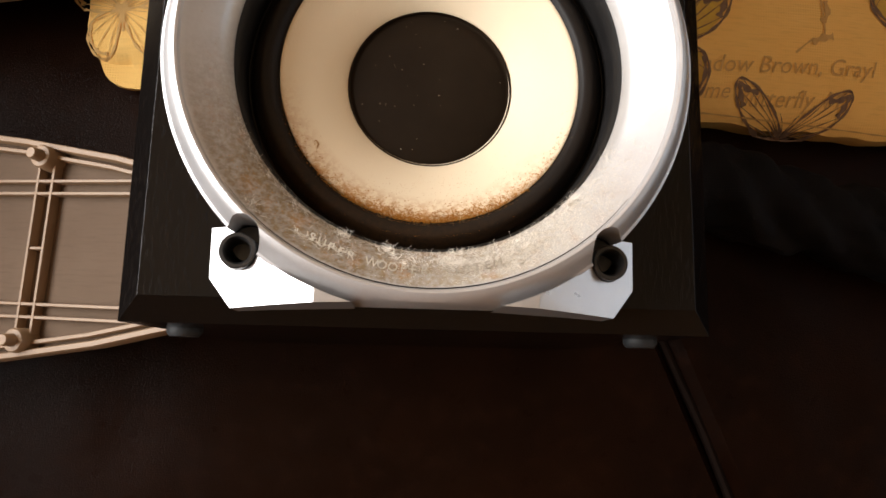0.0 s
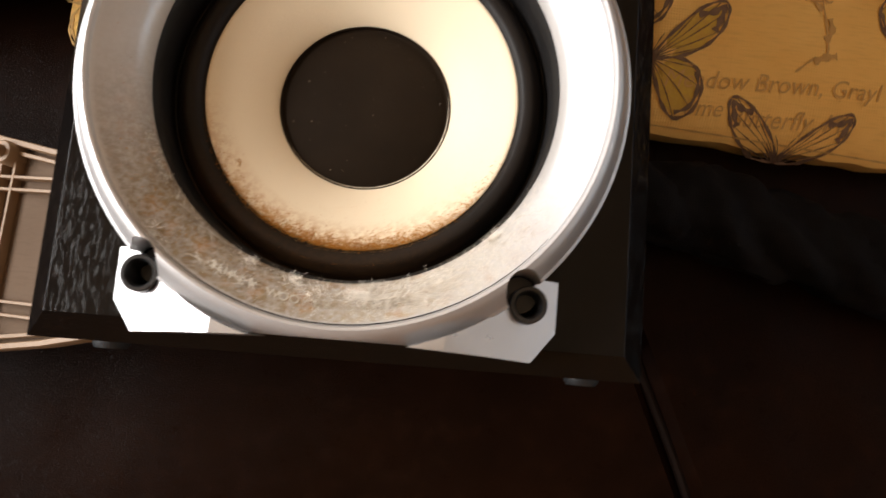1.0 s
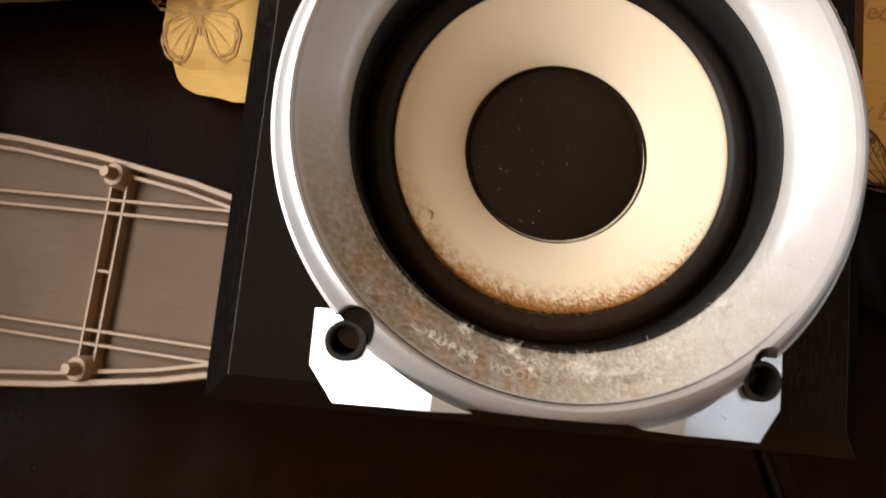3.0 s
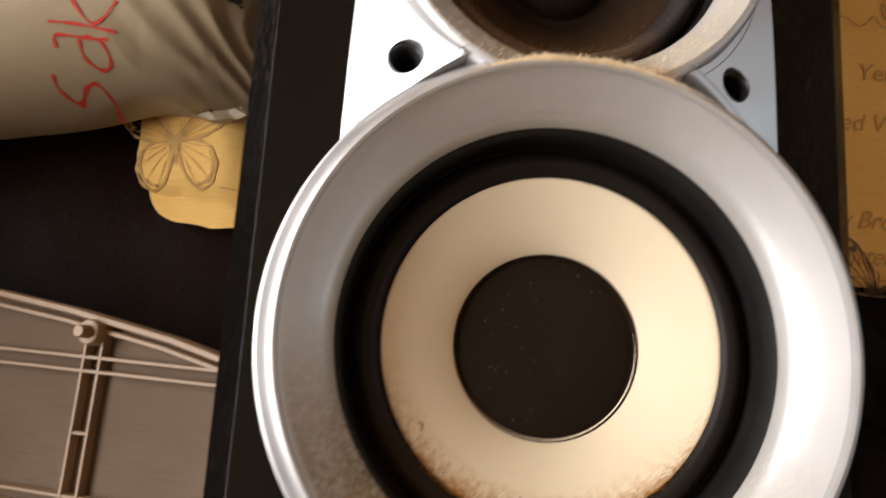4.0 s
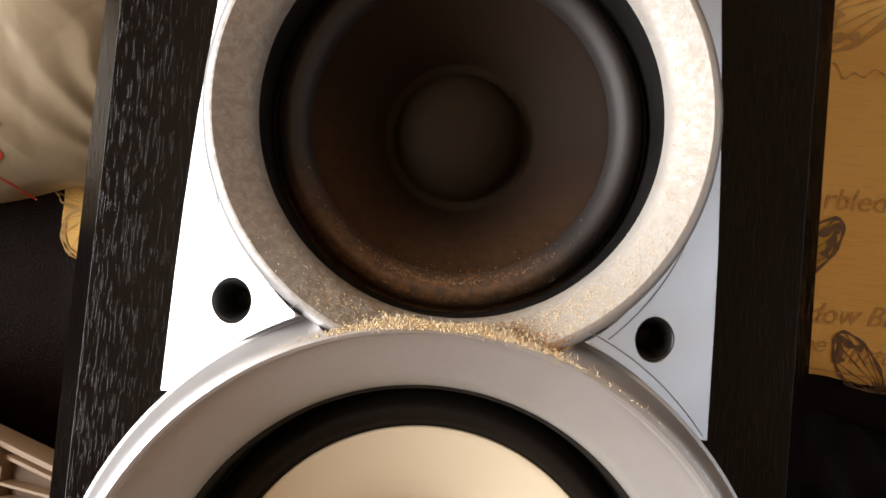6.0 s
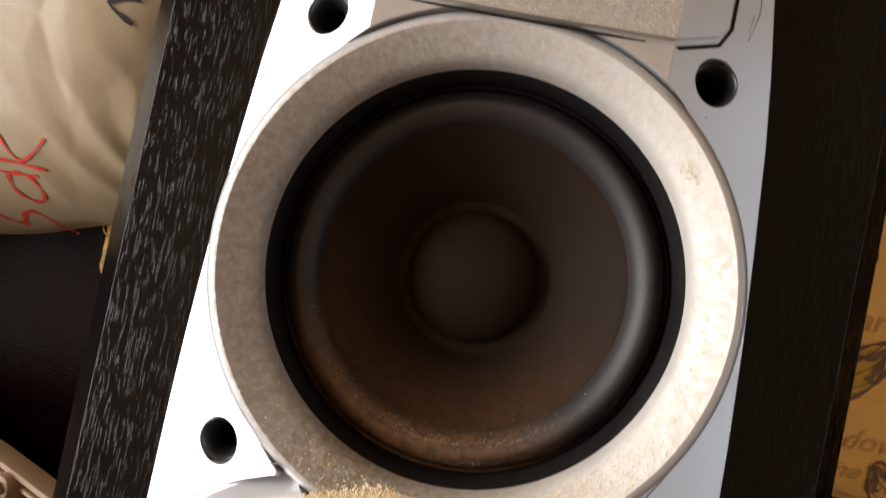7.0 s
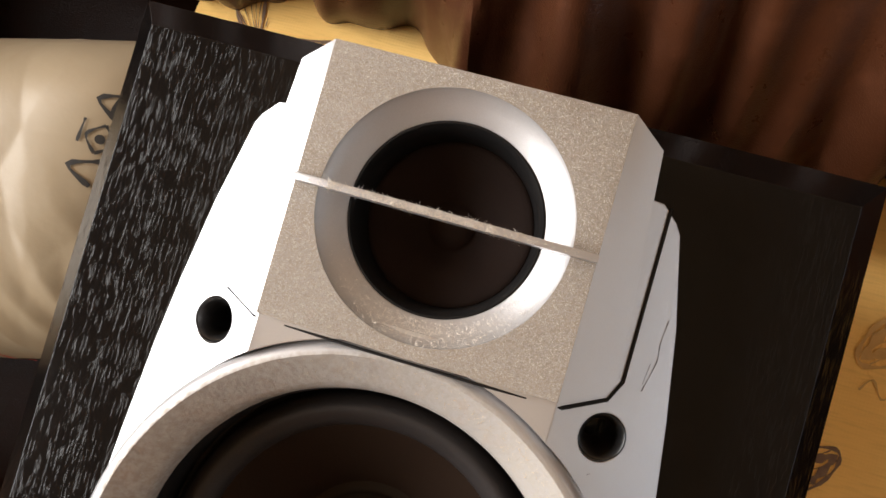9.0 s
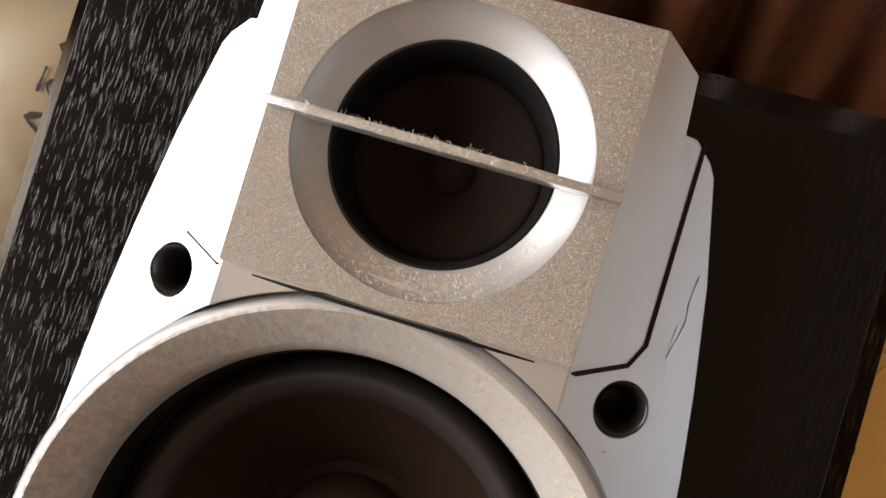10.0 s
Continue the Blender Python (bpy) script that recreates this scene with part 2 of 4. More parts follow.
FIBRE = mottled("pale_dust_fibres", (0.72, 0.66, 0.57), (0.85, 0.80, 0.72), 0.9, 200, 0.0)
LINT_BROWN = mottled("brown_lint_fibres", (0.26, 0.175, 0.085), (0.40, 0.29, 0.16), 0.9, 200, 0.0)
FIBRE_GOLD = mottled("golden_dust_fibres", (0.74, 0.57, 0.34), (0.86, 0.74, 0.54), 0.9, 200, 0.0)
RUST = mottled("rust_brown_dust", (0.34, 0.135, 0.013), (0.50, 0.22, 0.026), 0.95, 300, 0.0)
PANELLING = mottled("honey_wood_panelling", (0.36, 0.185, 0.065), (0.46, 0.24, 0.09), 0.6, 6, 0.2, 70)
PLASTER = mottled("warm_plaster", (0.68, 0.49, 0.30), (0.74, 0.54, 0.34), 0.9, 5, 0.2, 60)
PALE_WALL = mottled("pale_grey_plaster", (0.70, 0.70, 0.70), (0.76, 0.76, 0.755), 0.9, 5, 0.2, 60)
CEIL = mottled("warm_ceiling_paint", (0.50, 0.36, 0.225), (0.54, 0.40, 0.25), 0.9, 4, 0.1, 50)
BOARDS = mottled("brown_floorboards", (0.16, 0.085, 0.045), (0.22, 0.12, 0.065), 0.5, 8, 0.2, 90)
WHITE = mottled("white_gloss_paint", (0.76, 0.76, 0.74), (0.80, 0.80, 0.78), 0.4, 10, 0.05)
GLASS = mat("window_glass", (1, 1, 1), 0.02)
bsdf(GLASS).inputs["Transmission Weight"].default_value = 1.0

# ---- mesh helpers ----


def mesh_of(bm, name, material, smooth=True):
    me = bpy.data.meshes.new(name)
    bmesh.ops.recalc_face_normals(bm, faces=bm.faces)
    bm.to_mesh(me)
    bm.free()
    me.materials.append(material)
    if smooth:
        for p in me.polygons:
            p.use_smooth = True
        me.set_sharp_from_angle(angle=radians(38))
    return me


def part(name, bm, material, parent, label="", smooth=True):
    ob = new(name, mesh_of(bm, name, material, smooth))
    ob.parent = parent
    if label:
        tagged(ob, label)
    return ob


def thing(name, label, category, group="", kind=""):
    e = new(name)
    e.empty_display_size = 0.05
    return tagged(e, label, category, group, kind)


def box_bm(x0, x1, y0, y1, z0, z1, bev=0.0, seg=2):
    bm = bmesh.new()
    bmesh.ops.create_cube(bm, size=1)
    for v in bm.verts:
        v.co = Vector(((x0 + x1) / 2 + v.co.x * (x1 - x0), (y0 + y1) / 2 + v.co.y * (y1 - y0), (z0 + z1) / 2 + v.co.z * (z1 - z0)))
    if bev:
        bmesh.ops.bevel(bm, geom=bm.edges[:], offset=bev, segments=seg, profile=0.5, affect="EDGES")
    return bm


def lathe_bm(profile, cx, cy, n=128, closed=False):
    """Turns a profile of (radius, z) about the upright axis through (cx, cy)."""
    bm = bmesh.new()
    rings = []
    for r, z in profile:
        if r < 1e-6:
            rings.append([bm.verts.new((cx, cy, z))])
        else:
            rings.append([bm.verts.new((cx + r * math.cos(2 * math.pi * i / n), cy + r * math.sin(2 * math.pi * i / n), z)) for i in range(n)])
    pairs = list(zip(rings, rings[1:])) + ([(rings[-1], rings[0])] if closed else [])
    for a, b in pairs:
        for i in range(n):
            j = (i + 1) % n
            if len(a) == 1 and len(b) == 1:
                continue
            if len(a) == 1:
                bm.faces.new((a[0], b[i], b[j]))
            elif len(b) == 1:
                bm.faces.new((a[i], a[j], b[0]))
            else:
                bm.faces.new((a[i], a[j], b[j], b[i]))
    return bm


def curve_profile(points, steps=5):
    """Rounds a coarse profile by Catmull-Rom."""
    out = []
    p = [points[0]] + list(points) + [points[-1]]
    for a, b, c, d in zip(p, p[1:], p[2:], p[3:]):
        for k in range(steps):
            t = k / steps
            out.append(tuple(0.5 * (2 * b[i] + (c[i] - a[i]) * t + (2 * a[i] - 5 * b[i] + 4 * c[i] - d[i]) * t * t + (3 * b[i] - a[i] - 3 * c[i] + d[i]) * t ** 3) for i in range(2)))
    out.append(points[-1])
    return out


def tube_bm(points, radius, n=10, flat=1.0, cap=True):
    """A tube along points; radius is a number or one per point."""
    bm = bmesh.new()
    pts = [Vector(p) for p in points]
    rings = []
    for i, p in enumerate(pts):
        d = (pts[min(i + 1, len(pts) - 1)] - pts[max(i - 1, 0)]).normalized()
        side = d.cross(Vector((0, 0, 1)))
        side = side.normalized() if side.length > 1e-5 else Vector((1, 0, 0))
        up = side.cross(d)
        r = radius[i] if isinstance(radius, (list, tuple)) else radius
        rings.append([bm.verts.new(p + side * r * math.cos(2 * math.pi * k / n) + up * r * flat * math.sin(2 * math.pi * k / n)) for k in range(n)])
    for a, b in zip(rings, rings[1:]):
        for k in range(n):
            bm.faces.new((a[k], a[(k + 1) % n], b[(k + 1) % n], b[k]))
    if cap:
        bm.faces.new(rings[0])
        bm.faces.new(rings[-1])
    return bm


def cut(ob, cutters):
    """Cuts the shapes away from ob's mesh and keeps only the result."""
    for bm in cutters:
        bmesh.ops.recalc_face_normals(bm, faces=bm.faces)
        me = bpy.data.meshes.new("cutter")
        bm.to_mesh(me)
        bm.free()
        tool = new("cutter", me)
        mod = ob.modifiers.new("cut", "BOOLEAN")
        mod.operation, mod.object, mod.solver = "DIFFERENCE", tool, "EXACT"
        bpy.context.view_layer.update()
        done = bpy.data.meshes.new_from_object(ob.evaluated_get(bpy.context.evaluated_depsgraph_get()))
        ob.modifiers.remove(mod)
        old = ob.data
        ob.data = done
        bpy.data.meshes.remove(old)
        bpy.data.objects.remove(tool)
    for p in ob.data.polygons:
        p.use_smooth = True
    ob.data.set_sharp_from_angle(angle=radians(30))


def bevelled(ob, width, segments=2):
    mod = ob.modifiers.new("edge", "BEVEL")
    mod.width, mod.segments, mod.limit_method, mod.angle_limit = width, segments, "ANGLE", radians(25)
    mod.harden_normals = False


def cyl_bm(cx, cy, r, z0, z1, n=64):
    bm = lathe_bm([(0, z0), (r, z0), (r, z1), (0, z1)], cx, cy, n)
    return bm


def sector_bm(cx, cy, r0, r1, half0, half1, z0, z1, n=24):
    """A block between two arcs round the +y direction; half0 and half1: their half angles in degrees."""
    bm = bmesh.new()
    cols = []
    for k in range(n + 1):
        q = -1 + 2 * k / n
        cols.append([bm.verts.new((cx + rr * math.sin(radians(q * h)), cy + rr * math.cos(radians(q * h)), z)) for rr, h, z in ((r0, half0, z0), (r1, half1, z0), (r1, half1, z1), (r0, half0, z1))])
    for a, b in zip(cols, cols[1:]):
        for i in range(4):
            bm.faces.new((a[i], a[(i + 1) % 4], b[(i + 1) % 4], b[i]))
    bm.faces.new(cols[0])
    bm.faces.new(cols[-1])
    return bm


def fascia_bm(outline, lift=0.0, base=BAFFLE - 0.002):
    """A faceted plate: a flat middle strip, and sides that slope down outwards. outline: half of it, x >= 0, from bottom to top."""
    bm = bmesh.new()
    half = []
    for (x0, y0), (x1, y1) in zip(outline, outline[1:]):
        half.append((x0, y0))
        if (x0 - FOLD) * (x1 - FOLD) < 0:
            t = (FOLD - x0) / (x1 - x0)
            half.append((FOLD, y0 + t * (y1 - y0)))
    half.append(outline[-1])

    def top(x):
        return RIDGE + lift - max(0.0, abs(x) - FOLD) * SLOPE
    split = next(i for i, p in enumerate(half) if p[0] >= FOLD - 0.0001)
    last = max(i for i, p in enumerate(half) if p[0] >= FOLD - 0.0001)
    mid = half[:split + 1] + half[last:]
    side = half[split:last + 1]
    ring = half + [(-x, y) for x, y in reversed(half) if x > 1e-6]
    tops = {}
    for x, y in ring:
        tops[(round(x, 5), round(y, 5))] = bm.verts.new((x, y, top(x)))

    def tv(x, y):
        return tops[(round(x, 5), round(y, 5))]
    bm.faces.new([tv(x, y) for x, y in side])
    bm.faces.new([tv(-x, y) for x, y in reversed(side)])
    bm.faces.new([tv(x, y) for x, y in mid] + [tv(-x, y) for x, y in reversed(mid) if x > 1e-6])
    feet = [bm.verts.new((x, y, base)) for x, y in ring]
    for i, (x, y) in enumerate(ring):
        j = (i + 1) % len(ring)
        bm.faces.new((tv(x, y), tv(*ring[j]), feet[j], feet[i]))
    bm.faces.new(feet)
    return bm


# ---- the room that closes the place ----
W, E, S, N = -1.15, 1.7, -1.7, 1.5    # inner faces of the walls


def room():
    t = 0.12
    fl = new("floor", mesh_of(box_bm(W - t, E + t, S - t, N + t, -0.05, 0.0), "floor", BOARDS, False))
    tagged(fl, "dark brown wooden floor under the sofa", "floor", kind="structure")
    ce = new("ceiling", mesh_of(box_bm(W - t, E + t, S - t, N + t, 2.5, 2.56), "ceiling", CEIL, False))
    tagged(ce, "warm cream painted ceiling of the living room", "ceiling", kind="structure")
    for nm, b in (("wall_north", (W, E, N, N + t, 0, 2.5)), ("wall_south", (W, E, S - t, S, 0, 2.5))):
        tagged(new(nm, mesh_of(box_bm(*b), nm, PANELLING if nm == "wall_south" else PLASTER, False)), "honey brown wood panelled wall" if nm == "wall_south" else "warm beige plastered living room wall", "wall", kind="structure")
    for nm, at, out, material, label, (y0, y1, z0, z1) in (("west", W, -1, PLASTER, "warm beige plastered wall with a window opening", (-0.45, 0.95, 0.94, 1.84)),
                                                    ("east", E, 1, PALE_WALL, "pale grey plastered wall with a wide window opening", (-0.65, 1.15, 0.79, 1.41))):
        wall = thing("wall_" + nm, label, "wall", kind="structure")
        x0, x1 = sorted((at, at + out * t))
        for b in ((S - t, y0, 0, 2.5), (y1, N + t, 0, 2.5), (y0, y1, 0, z0), (y0, y1, z1, 2.5)):
            part("wall_panel", box_bm(x0, x1, *b), material, wall, smooth=False)
        w = thing("window_1" if out < 0 else "window_2", "white framed window that lets in the daylight", "window", kind="structure")
        f0, f1 = sorted((at + out * 0.02, at + out * 0.10))
        for b in ((y0, y0 + 0.05, z0, z1), (y1 - 0.05, y1, z0, z1), (y0 + 0.05, y1 - 0.05, z0, z0 + 0.05), (y0 + 0.05, y1 - 0.05, z1 - 0.05, z1)):
            part("window_frame", box_bm(f0, f1, *b, 0.006), WHITE, w)
        p0, p1 = sorted((at + out * 0.058, at + out * 0.064))
        p = part("pane", box_bm(p0, p1, y0 + 0.05, y1 - 0.05, z0 + 0.05, z1 - 0.05), GLASS, w, smooth=False)
        p.visible_shadow = False
        s0, s1 = sorted((at, at - out * 0.06))
        part("window_sill", box_bm(s0, s1, y0 - 0.05, y1 + 0.05, z0 - 0.04, z0, 0.008), WHITE, w)


# ---- sofa ----
def cushion_bm(x0, x1, y0, y1, z0, z1, rnd=0.05, wobble=0.004, seed=0.0, nx=70, ny=60):
    """A stuffed leather block: a closed sheet whose top is soft and slightly creased."""
    bm = bmesh.new()
    rows = []
    for j in range(ny + 1):
        row = []
        for i in range(nx + 1):
            u, v = -1 + 2 * i / nx, -1 + 2 * j / ny
            x = (x0 + x1) / 2 + u * (x1 - x0) / 2
            y = (y0 + y1) / 2 + v * (y1 - y0) / 2
            ex = max(0, abs(u) * (x1 - x0) / 2 - ((x1 - x0) / 2 - rnd)) / rnd
            ey = max(0, abs(v) * (y1 - y0) / 2 - ((y1 - y0) / 2 - rnd)) / rnd
            e = min(1.0, math.hypot(ex, ey))
            z = z1 - rnd * (1 - math.sqrt(max(0.0, 1 - e * e)))
            w = noise.noise((x * 6 + seed, y * 6, 0)) + 0.5 * noise.noise((x * 17, y * 17 + seed, 2))
            near = min(1.0, max(0.0, (math.hypot(max(0, abs(x) - 0.13), max(0, abs(y - 0.25) - 0.24))) / 0.10))
            lean = -0.42 * min(y, 0.2) * math.exp(-((x - 0.215) / 0.16) ** 2)
            row.append(bm.verts.new((x + lean, y, z + wobble * w * near)))
        rows.append(row)
    for a, b in zip(rows, rows[1:]):
        for i in range(nx):
            bm.faces.new((a[i], a[i + 1], b[i + 1], b[i]))
    rim = rows[0] + [r[-1] for r in rows[1:]] + rows[-1][-2::-1] + [r[0] for r in rows[-2:0:-1]]
    feet = [bm.verts.new((v.co.x, v.co.y, z0)) for v in rim]
    for i in range(len(rim)):
        j = (i + 1) % len(rim)
        bm.faces.new((rim[i], rim[j], feet[j], feet[i]))
    bm.faces.new(feet)
    return bm


def sofa_back_bm(x0, x1, nx=260):
    """Plump leather back with upright gathers drawn into the seam at its foot."""
    prof = curve_profile([(0.56, 0.36), (0.505, 0.44), (0.474, 0.51), (0.482, 0.57), (0.515, 0.64), (0.570, 0.72), (0.645, 0.79), (0.73, 0.83), (0.81, 0.82), (0.88, 0.62), (0.90, 0.20)], 9)
    bm = bmesh.new()
    rows = []
    for k, (y, z) in enumerate(prof):
        row = []
        for i in range(nx + 1):
            x = x0 + (x1 - x0) * i / nx
            g = min(1.0, max(0.0, (0.82 - z) / 0.20)) if y < 0.74 else 0.0
            bend = x + 0.10 * (z - 0.5) * math.sin(x * 9) + 0.006 * noise.noise((x * 11, z * 9, 3.0))
            f = noise.noise((bend * 17, z * 2.2, 4.0)) + 0.6 * noise.noise((bend * 40, z * 4.0, 9.0))
            f = abs(f) ** 0.8 * (1 if f > 0 else -1)
            dent = 0.027 * g * f + 0.006 * noise.noise((x * 5, z * 5, 1.0))
            ends = min(1.0, (x - x0) / 0.06, (x1 - x) / 0.06)
            away = 0.060 / (1 + math.exp((x + 0.050) / 0.014)) if y < 0.7 else 0.0
            row.append(bm.verts.new((x, y - dent + 0.05 * (1 - ends) + away, z + 0.4 * dent)))
        rows.append(row)
    for a, b in zip(rows, rows[1:]):
        for i in range(nx):
            bm.faces.new((a[i], a[i + 1], b[i + 1], b[i]))
    for side in (0, -1):
        bm.faces.new([r[side] for r in rows])
    return bm


def sofa():
    s = thing("leather_sofa", "dark brown leather sofa with gathered back cushions", "sofa")
    # Base, seat and arms take the shaded tone, the back the lit one.
    part("base", box_bm(-0.74, 1.16, -0.36, 0.92, 0.08, 0.27, 0.02), LEATHER_SHADED, s)
    part("seat_cushion", cushion_bm(-0.565, 0.2182, -0.36, 0.66, 0.272, SEAT, 0.012, 0.005, 0.0), LEATHER_SHADED, s)
    part("seat_cushion", cushion_bm(0.2198, 0.985, -0.36, 0.66, 0.272, SEAT + 0.002, 0.012, 0.006, 7.0), LEATHER_SHADED, s)
    part("back_cushion", sofa_back_bm(-0.74, 0.235), LEATHER_LIT, s, "brown leather back with gathers, coloured lighter as if lit")
    part("back_cushion", sofa_back_bm(0.205, 1.16), LEATHER_LIT, s, "brown leather back with gathers, coloured lighter as if lit")
    # Arms out of view, added so that the left one shades the seat.
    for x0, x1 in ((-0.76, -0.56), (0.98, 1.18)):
        part("unseen_arm", cushion_bm(x0, x1, -0.40, 0.70, 0.08, 0.79, 0.075, 0.006, x0 * 9), LEATHER_SHADED, s)
    for x in (-0.70, 0.9):
        for y in (-0.28, 0.85):
            part("leg", lathe_bm([(0, 0), (0.02, 0), (0.028, 0.08), (0, 0.08)], x, y, 24), DARK, s)
    pts = [(0.219 - 0.42 * min(-0.33 + 0.02 * k, 0.2) + 0.001 * math.sin(k), -0.33 + 0.02 * k, SEAT - 0.008) for k in range(30)]
    part("welt", tube_bm(pts, 0.004, 8), SEAM, s, "dark stitched welt between the seat cushions")


# ---- printed pillow under the upper end of the loudspeaker ----
PIL_C, PIL_W, PIL_H, PIL_A = Vector((0.115, 0.372)), 0.372, 0.168, radians(-3.9)


def pillow_top(x, y):
    d = Vector((x, y)) - PIL_C
    u = (d.x * math.cos(PIL_A) + d.y * math.sin(PIL_A)) / PIL_W
    v = (-d.x * math.sin(PIL_A) + d.y * math.cos(PIL_A)) / PIL_H
    full = max(0.0, (1 - abs(u) ** 3)) ** 0.5 * max(0.0, (1 - abs(v) ** 3)) ** 0.5
    side = min(1.0, max(0.0, (0.12 - x) / 0.24))
    z = SEAT + 0.018 + (0.045 + 0.012 * side) * full + 0.004 * noise.noise((x * 9, y * 9, 3.0)) * full
    out = math.hypot(max(0.0, abs(x) - 0.130), max(0.0, abs(y - 0.23) - 0.226))
    k = min(1.0, out / 0.07)
    k = k * k * (3 - 2 * k)
    return BACK - 0.001 + (z - BACK + 0.001) * k


def pillow():
    p = thing("cushion", "golden beige linen cushion printed with butterflies, squashed under a loudspeaker", "cushion")
    bm = bmesh.new()
    nx, ny = 150, 80
    top, bot = [], []
    for j in range(ny + 1):
        a, b = [], []
        for i in range(nx + 1):
            u, v = -1 + 2 * i / nx, -1 + 2 * j / ny
            rd = 1 - 0.075 * abs(u * v) ** 5
            pu, pv = u * rd * (1 - 0.012 * (1 - abs(v) ** 2)) * PIL_W + 0.004 * noise.noise((u * 5, v * 7, 2.0)), v * rd * (1 - 0.02 * (1 - abs(u) ** 2)) * PIL_H + 0.004 * noise.noise((u * 11, v * 5, 9.0))
            pv -= 0.028 * min(1.0, max(0.0, (-u - 0.55) / 0.3)) * max(0.0, -v) ** 2
            x = PIL_C.x + pu * math.cos(PIL_A) - pv * math.sin(PIL_A)
            y = PIL_C.y + pu * math.sin(PIL_A) + pv * math.cos(PIL_A)
            a.append(bm.verts.new((x, y, max(pillow_top(x, y), SEAT + 0.003))))
            edge = i in (0, nx) or j in (0, ny)
            b.append(a[-1] if edge else bm.verts.new((x, y, SEAT + 0.001)))
        top.append(a)
        bot.append(b)
    for g in (top, bot):
        for r, s in zip(g, g[1:]):
            for i in range(nx):
                bm.faces.new((r[i], r[i + 1], s[i + 1], s[i]))
    part("cover", bm, LINEN, p)
    return p


# ---- loudspeaker ----


WOOFER_RING = [(0.0845, 0.7240), (0.1085, 0.7300), (0.1092, 0.7540), (0.1089, 0.7553), (0.1078, 0.7560), (0.1062, 0.7594), (0.1042, 0.7632), (0.1025, 0.7652), (0.1008, 0.7660), (0.0998, 0.7655), (0.0992, 0.7634), (0.0980, 0.7626),
               (0.0930, 0.7592), (0.0870, 0.7550), (0.0850, 0.7532), (0.0836, 0.7505), (0.0826, 0.7475), (0.0818, 0.7440), (0.0815, 0.7300)]
MID_RING = [(0.0665, 0.7240), (0.0772, 0.7330), (0.0772, 0.7500), (0.0770, 0.7560), (0.0768, 0.7595), (0.0763, 0.7615), (0.0752, 0.7630), (0.0740, 0.7638), (0.0728, 0.7640), (0.0650, 0.7592), (0.0634, 0.7575), (0.0626, 0.7550), (0.0622, 0.7500), (0.0620, 0.7300)]


WOOFER_CONE = [(0.0666, 0.7304), (0.0657, 0.7316), (0.0605, 0.7300), (0.0500, 0.7258), (0.0420, 0.7212), (0.0380, 0.7182), (0.0370, 0.7172)]


def cone_z(r):
    """Height of the woofer's cone or of its surround at a radius."""
    pts = [(0.0370, 0.7176), (0.0420, 0.7213), (0.0500, 0.7260), (0.0605, 0.7302), (0.0657, 0.7317), (0.0735, 0.7335), (0.0772, 0.7300), (0.0800, 0.7260)]
    for (r0, z0), (r1, z1) in zip(pts, pts[1:]):
        if r <= r1:
            return z0 + (z1 - z0) * (r - r0) / (r1 - r0)
    return pts[-1][1]


def height(profile, r):
    """Height of the dished face of a ring, from its crest inwards."""
    top = max(profile, key=lambda p: p[1])[0]
    pts = sorted(p for p in profile[1:-1] if p[0] <= top and p[1] > 0.74)
    for (r0, z0), (r1, z1) in zip(pts, pts[1:]):
        if r0 <= r <= r1:
            return z0 + (z1 - z0) * (r - r0) / max(1e-6, r1 - r0)
    return pts[0][1] if r < pts[0][0] else pts[-1][1]


